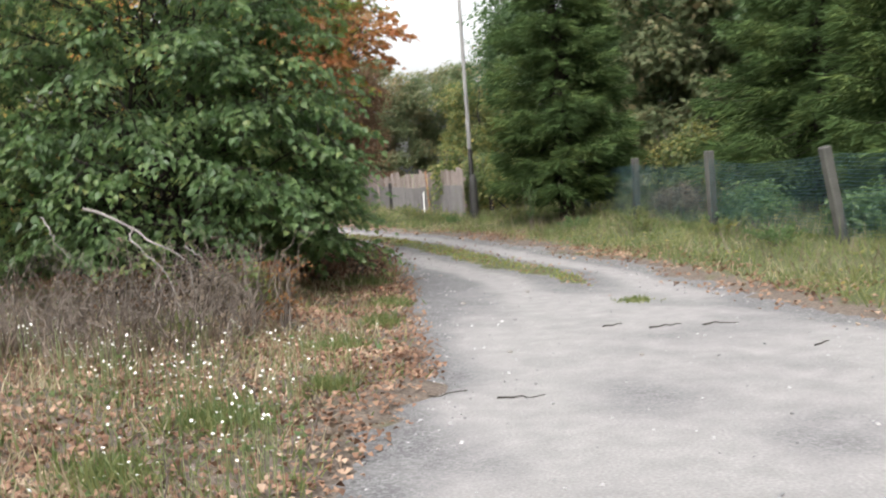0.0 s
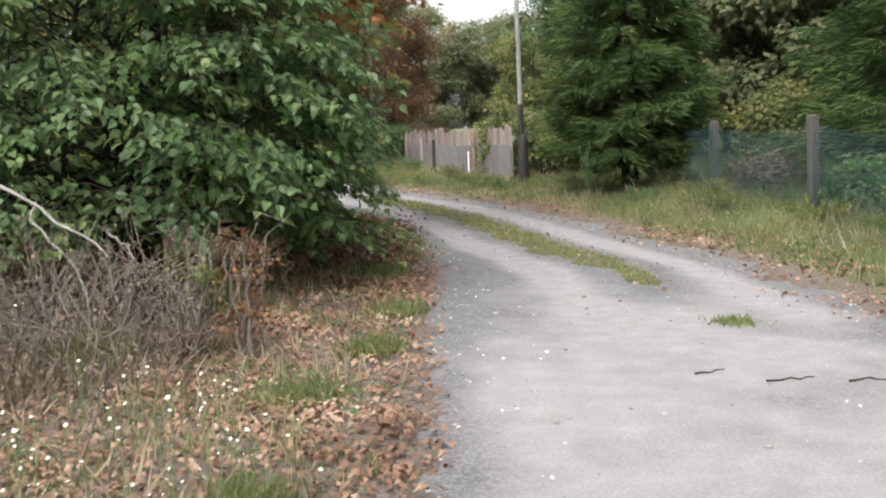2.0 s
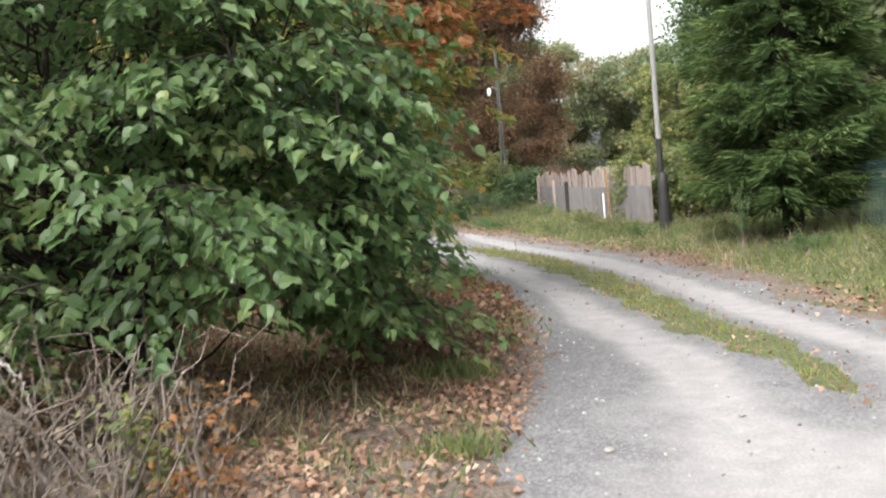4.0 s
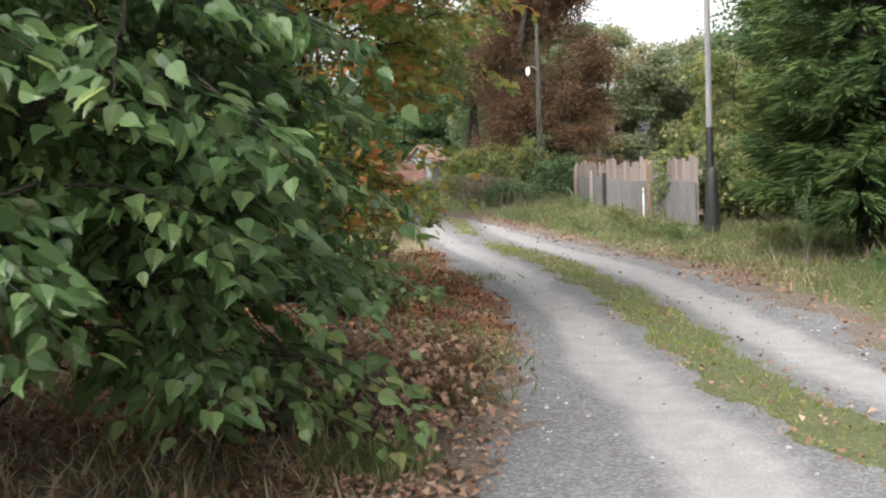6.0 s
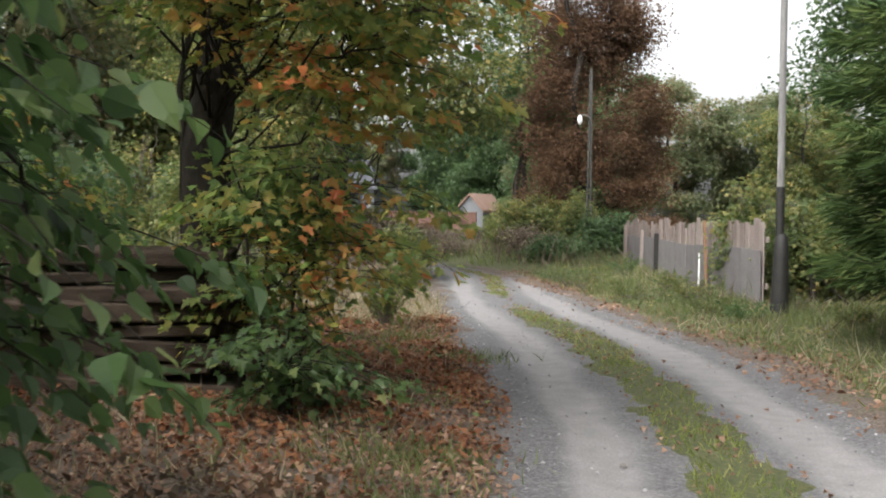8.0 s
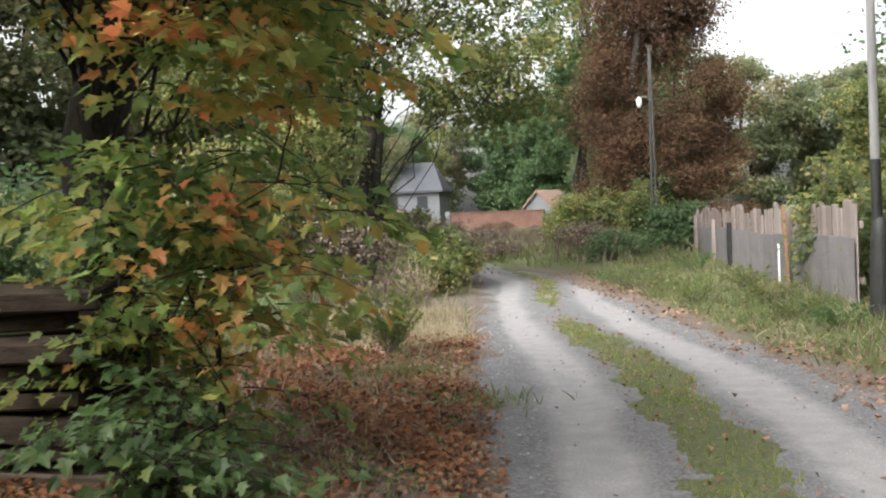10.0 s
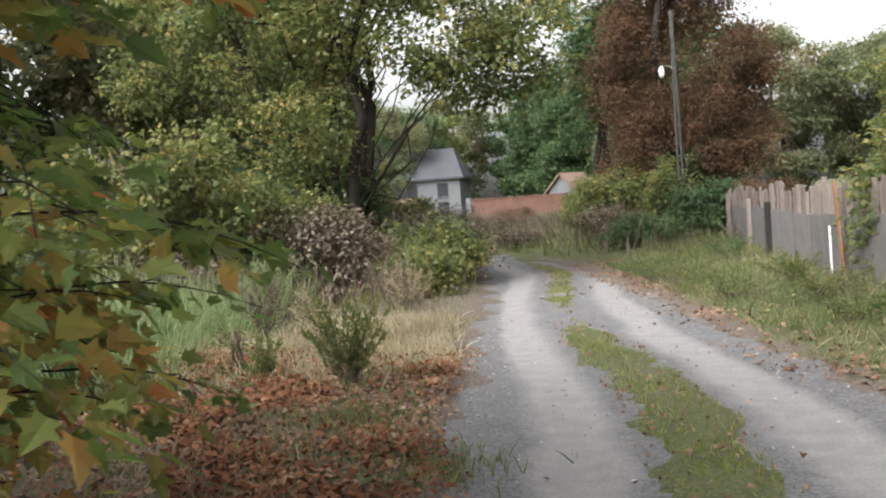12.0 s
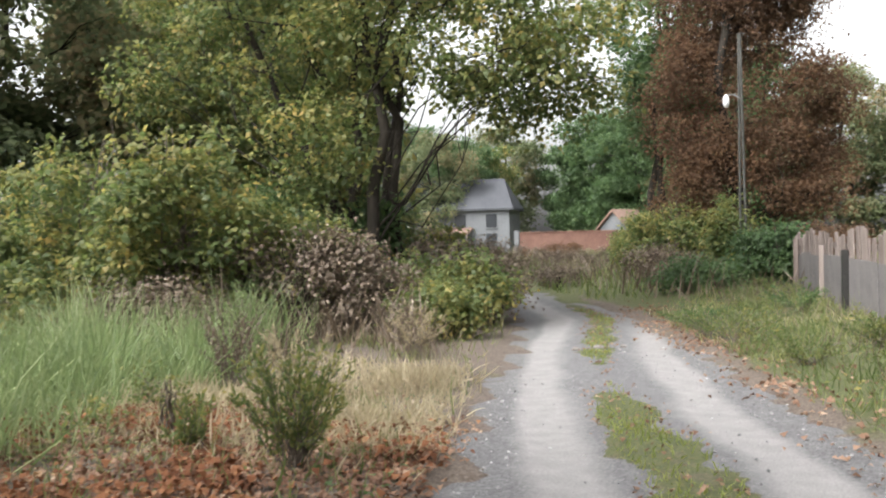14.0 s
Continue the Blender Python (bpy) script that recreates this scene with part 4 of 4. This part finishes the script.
tuft(1.86, 13.88, .16, .06, 300, 61)
for k, (x, y, r, h) in enumerate([(-1.0, 11.9, .3, .16), (-1.5, 9.3, .3, .2), (-1.9, 8.4, .35, .18), (-.75, 13.1, .2, .14), (-.7, 14.6, .25, .14), (-.95, 10.2, .2, .13), (-2.6, 12.9, .3, .3), (-1.0, 16.6, .3, .2), (-1.15, 19.3, .5, .14), (-1.35, 20.4, .5, .14), (-1.0, 18.2, .4, .12), (-2.3, 25.0, .5, .12), (-3.3, 26.1, .5, .14)]):
    tuft(x, y, r, h, 380, 62 + k, "green grass tuft among fallen leaves")


def brush_pile():
    rng = np.random.default_rng(71)
    b = thing("brush_pile", -3.3, 12.9, float(height(-3.3, 12.9)), "tangled pile of dead grey branches under the bush", "branches")
    lines = []
    for k in range(620):
        p = np.array([rng.uniform(-2.6, 1.5), rng.normal(0, .5), rng.uniform(0, .25)])
        a, L = rng.uniform(0, 2 * np.pi), rng.uniform(.35, 1.1)
        q = p + np.array([np.cos(a) * L * .6, np.sin(a) * L * .6, rng.uniform(.05, .8)])
        lines.append((bend(p, q, rng.uniform(-.15, .25), rng, 6, .09), np.linspace(rng.uniform(.004, .009), .002, 6)))
    part("twig_tangle", tubes("twig_tangle", lines, TWIG, 4), b)["kind"] = "stuff"

    def limb(pts, r):
        pts = np.array(pts, float)
        t = np.linspace(0, len(pts) - 1, 16)
        fine = np.stack([np.interp(t, np.arange(len(pts)), pts[:, q]) for q in range(3)], 1)
        fine[1:-1] = (fine[:-2] + fine[1:-1] * 2 + fine[2:]) / 4
        part("dead_branch", tubes("dead_branch", [(fine + rng.normal(0, .01, fine.shape), np.linspace(r * .75, r * .25, 16))], PALETWIG, 7), b, "bleached bare branch")

    limb([(-.1, .3, 1.26), (.12, .3, 1.2), (.33, .3, 1.06), (.42, .25, .96), (.7, .2, .83), (.88, .1, .69), (.95, .0, .4)], .02)
    limb([(.33, .3, 1.06), (.3, .25, .95), (.42, .2, .85), (.68, .1, .6), (.8, -.1, .3)], .015)
    limb([(.8, .3, .86), (.93, .25, .76), (1.05, .15, .63)], .011)
    limb([(-.5, .3, 1.22), (-.4, .25, 1.05), (-.38, .2, 1.0), (-.21, .1, .82)], .013)


brush_pile()


def dead_stalk(x, y, h, seed, label="dry upright weed stalk with withered leaves"):
    rng = np.random.default_rng(seed)
    s = thing("weed_stalk", x, y, float(height(x, y)), label, "weed", "weed stalks")
    lines = [(bend((0, 0, 0), (rng.normal(0, .1), rng.normal(0, .1), h), 0, rng, 6, .03), np.linspace(.006, .002, 6))]
    loc = []
    for k in range(9):
        z = h * rng.uniform(.3, 1)
        p = np.array([0, 0, z]) + lines[0][0][-1] * np.array([1, 1, 0]) * z / h
        q = p + np.array([rng.normal(0, .08), rng.normal(0, .08), rng.uniform(.0, .1)])
        lines.append((bend(p, q, .1, rng, 4), np.linspace(.003, .001, 4)))
        loc += [q + rng.normal(0, .02, 3) for _ in range(6)]
    part("stem", tubes("stem", lines, TWIG, 4), s)["kind"] = "stuff"
    loc = np.array(loc)
    part("withered_leaves", cloud("withered_leaves", SMALL_V, SMALL_F, loc, frames(rng.normal(size=loc.shape), rng), rng.uniform(.02, .05, len(loc)), DEADWEED), s)["kind"] = "stuff"


for k, (x, y, h) in enumerate([(-1.75, 10.5, .55), (-1.3, 7.2, .5), (-2.0, 7.6, .7), (-2.6, 10.9, .8), (-.9, 8.4, .35), (-2.4, 13.0, .9), (-3.0, 13.2, 1.0), (-2.2, 11.6, .5), (-1.2, 9.2, .4), (-3.5, 9.6, .6), (-2.9, 9.0, .5), (-1.5, 13.3, .7)]):
    dead_stalk(x, y, h, 90 + k)


def shrub(name, label, x, y, h, w, clumps, per, leaf, mat, seed, stems=7, category="shrub", bark=None, spread_r=.14, low=.5, hang=.5):
    rng = np.random.default_rng(seed + 1000)
    lobes = [(0, 0, h * low * .9, w * .8, w * .8, h * .42)]
    for _ in range(3):
        a, f = rng.uniform(0, 2 * np.pi), rng.uniform(.55, 1.1)
        lobes.append((np.cos(a) * w * .6, np.sin(a) * w * .6, h * low * f, w * rng.uniform(.35, .65), w * rng.uniform(.35, .65), h * rng.uniform(.22, .42)))
    return tree(name, label, x, y, h * .95, lobes, clumps, per, leaf, mat, .014 + .006 * h, seed, stems, category, spread_r, "small", bark=bark or (BARK if mat is DEADWEED else TWIG), first=.1, hang=hang, bough=3)


def broom(label, x, y, h, w, shoots, seed, mat, per=34):
    """A fan of upright whippy shoots from one foot, set with narrow leaves."""
    rng = np.random.default_rng(seed)
    base = thing("shrub", x, y, float(height(x, y)) - .02, label, "shrub")
    lines, loc, way = [], [], []
    for k in range(shoots):
        a, f = rng.uniform(0, 2 * np.pi), rng.uniform(.1, 1) ** .6
        tip = np.array([np.cos(a) * w * f, np.sin(a) * w * f, h * rng.uniform(.55, 1.05) * (1.05 - .25 * f)])
        p = bend(rng.normal(0, .03, 3) * np.array([1, 1, 0]), tip, .06, rng, 7, .03)
        lines.append((p, np.linspace(.005, .0012, 7)))
        n = per
        u = rng.uniform(.25, 1, n) * 6
        spot = np.stack([np.interp(u, np.arange(7), p[:, q]) for q in range(3)], 1)
        d = (tip / np.linalg.norm(tip)) * .9 + rng.normal(0, .5, (n, 3))
        loc.append(spot)
        way.append(d)
    loc, way = np.concatenate(loc), np.concatenate(way)
    part("stem", tubes("stem", lines, TWIG, 4), base)["kind"] = "stuff"
    sz = rng.uniform(.035, .075, len(loc))
    part("foliage", cloud("foliage", SMALL_V, SMALL_F, loc, frames(way, rng), np.stack([sz * .5, sz, sz], 1), mat), base)["kind"] = "stuff"


broom("small twiggy green shrub among fallen leaves", -3.95, 27.5, .92, .42, 44, 101, YELLOWGREEN, 46)
broom("small green shrub beside dry grass", -4.9, 27.7, .5, .18, 18, 105, YELLOWGREEN)
broom("wiry green weed bush in the meadow grass", -6.2, 26.6, .95, .4, 34, 106, GREEN)
broom("slim leafy green sapling in front of the spruce", 2.0, 25.3, 1.15, .22, 12, 107, GREEN, 60)
for k, (x, y, h, w) in enumerate([(-2.9, 36.6, .6, .5), (-2.5, 35.7, .65, .5), (-3.4, 37.9, .5, .45), (-1.4, 33.6, .45, .4), (-.7, 34.6, .5, .4), (-2.0, 39.2, .6, .4), (-2.6, 42.0, .6, .45), (-.2, 32.2, .45, .4), (.6, 29.4, .4, .35), (.1, 30.6, .4, .35), (1.9, 28.4, .35, .3), (2.7, 23.9, .35, .3), (3.5, 21.6, .4, .35), (4.1, 18.9, .45, .4), (4.4, 17.0, .4, .35), (3.7, 23.2, .5, .4)]):
    broom("low green weed clump in the verge grass", x, y, h * .8, w * 1.5, 26, 240 + k, (GRASS, YELLOWGREEN, GREEN)[k % 3])
for k, (x, y, h, w) in enumerate([(-5.4, 29.8, .8, .35), (-6.6, 30.6, .9, .4), (-7.6, 32.4, 1.0, .4), (-5.9, 33.4, .8, .4), (-6.8, 34.6, .9, .4), (-8.4, 29.6, 1.0, .45)]):
    broom("upright dry weed clump in the meadow grass", x, y, h, w, 24, 270 + k, (STRAW, DEADWEED, MEADOW)[k % 3])
shrub("seedling", "slim seedling with yellowing leaves at the bush foot", -1.6, 13.2, .85, .16, 22, 12, .05, ORANGE, 103, 4, spread_r=.07)
shrub("seedling", "slim seedling with yellowing leaves at the bush foot", -1.9, 13.15, .95, .16, 22, 12, .05, YELLOWGREEN, 104, 4, spread_r=.07)
shrub("shrub", "small green shrub in dry grass", -5.5, 28.2, .5, .2, 24, 12, .04, YELLOWGREEN, 102, 8, spread_r=.07, hang=-.9)
for k, (x, y, h, w) in enumerate([(-1.15, 17.3, .6, .45), (-1.6, 18.2, .35, .45), (-1.0, 18.0, .4, .35), (-1.75, 17.3, .55, .4), (-2.6, 14.2, .6, .6), (-3.4, 14.2, .7, .7)]):
    shrub("dead_shrub", "withered brown weeds at the foot of the bush", x, y, h, w, 48, 22, .055, (LITTER, DEADWEED, RUST)[k % 3], 110 + k, 14, spread_r=.13)
for k, (x, y, h, w, m) in enumerate([(-10.0, 34.4, 3.5, 1.4, YELLOWGREEN), (-12, 35, 3.6, 1.9, YELLOWGREEN), (-14.5, 33, 2.9, 1.8, YELLOWGREEN), (-8.4, 35.0, 1.7, 1.0, DEADWEED), (-11, 31.5, 1.5, 1.2, YELLOWGREEN), (-9.6, 36.8, 1.8, 1.2, DEADWEED),
                                     (-7.6, 37.8, 1.5, 1.0, YELLOWGREEN), (-8.2, 39.8, 1.7, 1.2, DEADWEED), (-10.3, 41.5, 2.4, 1.7, YELLOWGREEN), (-9.6, 44.5, 1.8, 1.3, DEADWEED), (-13, 41, 3.0, 2.0, DEEPGREEN), (-12.6, 47, 2.2, 1.5, DEADWEED),
                                     (-6.9, 35.6, .9, .6, YELLOWGREEN), (-10.2, 34.6, 1.7, 1.1, DEADWEED), (-8.9, 36.0, 2.2, 1.0, YELLOWGREEN), (-10.9, 37.2, 2.7, 1.3, DEEPGREEN), (-8.0, 36.9, 1.2, .8, DEADWEED), (-7.2, 39.2, 1.3, .8, DEADWEED), (-12.6, 32.8, 2.0, 1.2, YELLOWGREEN), (-9.0, 32.6, 1.0, .8, DEADWEED), (-16.5, 38, 3.2, 2.1, DEEPGREEN), (-15.5, 27.5, 2.4, 1.8, YELLOWGREEN), (-9.15, 38.7, 2.6, .4, DEEPGREEN), (-16.5, 54, 2.4, 1.6, DEADWEED)]):
    shrub("bush", {"dead_weed": "withered grey-brown thicket at the clearing's edge"}.get(m.name, "loose green bush at the clearing's edge"), x, y, h, w, int(70 + 50 * h), 42, (.06 if m is DEADWEED else .09) + .012 * h, m, 130 + k, 9, "bush", spread_r=.2)
for k, (x, y, h, w, m) in enumerate([(-3.6, 46.4, 1.6, .8, DEEPGREEN), (-4.2, 47.4, 2.4, .6, YELLOWGREEN), (-3.0, 45.9, 1.7, .6, DEEPGREEN), (-4.6, 44.6, .8, .9, DEEPGREEN), (-6.4, 51, 2.6, 1.3, YELLOWGREEN), (-7.4, 53.2, 2.3, 1.2, YELLOWGREEN), (-6.2, 48, 1.2, 1.0, DEADWEED),
                                     (-7.6, 57, 1.7, 1.2, DEADWEED), (-10.5, 60, 1.0, 1.5, DEADWEED), (-13.8, 64, .9, 1.5, DEADWEED), (-2.2, 50, 1.8, 1.4, RUST), (-9.3, 50.0, .6, .9, DEADWEED), (-15.5, 70, 1.0, 1.8, RUST), (-19, 75, .9, 1.6, DEADWEED),
                                     (.7, 33.5, 2.2, .55, YELLOWGREEN), (1.3, 32.3, 1.9, .6, YELLOWGREEN), (1.3, 36.0, 2.0, .9, YELLOWGREEN), (2.4, 37.5, 2.0, 1.0, DEEPGREEN), (2.6, 33.0, 1.9, .8, YELLOWGREEN),
                                     (5.0, 19.9, .6, .4, GREEN), (5.9, 17.2, .6, .5, GREEN), (5.4, 26.2, 2.2, .9, YELLOWGREEN), (4.9, 24.4, .7, .5, DEADWEED)]):
    shrub("bush", {"dead_weed": "withered brown thicket beside the track", "rust_leaf": "rust-brown bush by the fence end"}.get(m.name, "leafy green bush by the fence"), x, y, h, w, int(60 + 45 * h), 40, (.055 if m is DEADWEED else .085) + .012 * h, m, 170 + k, 8, "bush", spread_r=.17)


# ---- wood pile behind the bush ----
PILE = (-4.25, 21.95)

def plank_pile():
    rng = np.random.default_rng(75)
    p = thing("plank_pile", PILE[0], PILE[1], float(height(*PILE)), "untidy stack of dark weathered planks beside the maple", "planks")
    sizes = [box_mesh("plank", 1.5 + .3 * k, .22 + .05 * k, .09 + .03 * k, OLDPLANK, .014) for k in range(3)]
    z = 0.0
    for row in range(8):
        for c in range(2):
            k = int(rng.integers(3))
            b = part("plank", sizes[k], p)
            b.matrix_basis = pose(rng.normal(0, .22), -.2 + .4 * c + rng.normal(0, .05), z, rng.normal(0, 4), rng.normal(0, 3.5), 12 + rng.normal(0, 7))
        z += .145


plank_pile()


def stump(x, y):
    rng = np.random.default_rng(77)
    s = thing("fence_stump", x, y, float(height(x, y)) - .05, "dark leaning wooden stump with a fallen stick", "stump")
    part("stump", tubes("stump", [(bend((0, 0, 0), (-.03, 0, .75), 0, rng, 6, .02), np.linspace(.07, .055, 6))], BARK, 9), s)
    part("stick", tubes("stick", [(bend((.5, .05, .1), (-.05, 0, .62), 0, rng, 5, .01), np.full(5, .02))], BARK, 7), s)


stump(1.63, 31.8)


def road_twig(x, y, L, yaw, seed):
    rng = np.random.default_rng(seed)
    t = thing("twig", x, y, .012, "dark broken twig lying on the gravel", "twig", "twigs on the track")
    t.rotation_euler.z = radians(yaw)
    part("stick", tubes("stick", [(bend((-L / 2, 0, 0), (L / 2, 0, .005), 0, rng, 7, .03), np.linspace(.007, .003, 7))], BARK, 5), t)


for k, (x, y, L, yaw) in enumerate([(1.75, 12.1, .28, 5), (2.2, 12.0, .3, -8), (.3, 9.75, .3, -5), (1.35, 12.35, .2, 20), (2.6, 10.8, .2, 40), (-.2, 10.0, .35, 8)]):
    road_twig(x, y, L, yaw, 120 + k)


def pale_stone(x, y, r, seed):
    rng = np.random.default_rng(seed)
    bm = bmesh.new()
    bmesh.ops.create_icosphere(bm, subdivisions=2, radius=r)
    for v in bm.verts:
        v.co *= 1 + .25 * (noise.noise(v.co / r * 1.3 + Vector((seed, 0, 0))))
        v.co.z *= .55
    me = bpy.data.meshes.new("stone")
    bm.to_mesh(me)
    bm.free()
    me.materials.append(PALETWIG)
    s = tagged(new("stone", me), "pale loose stone on the gravel track", "stone", "pale stones")
    s.matrix_basis = pose(x, y, r * .3, 0, 0, rng.uniform(0, 360))


for k, (x, y, r) in enumerate([(-4.15, 35.3, .07), (-4.4, 35.1, .05), (-3.9, 35.6, .045), (.13, 14.6, .03), (.37, 11.4, .02), (-.06, 17.9, .025), (1.77, 17.1, .02), (.9, 15.3, .022), (1.3, 10.9, .02), (-.2, 20.9, .025)]):
    pale_stone(x, y, r, 200 + k)
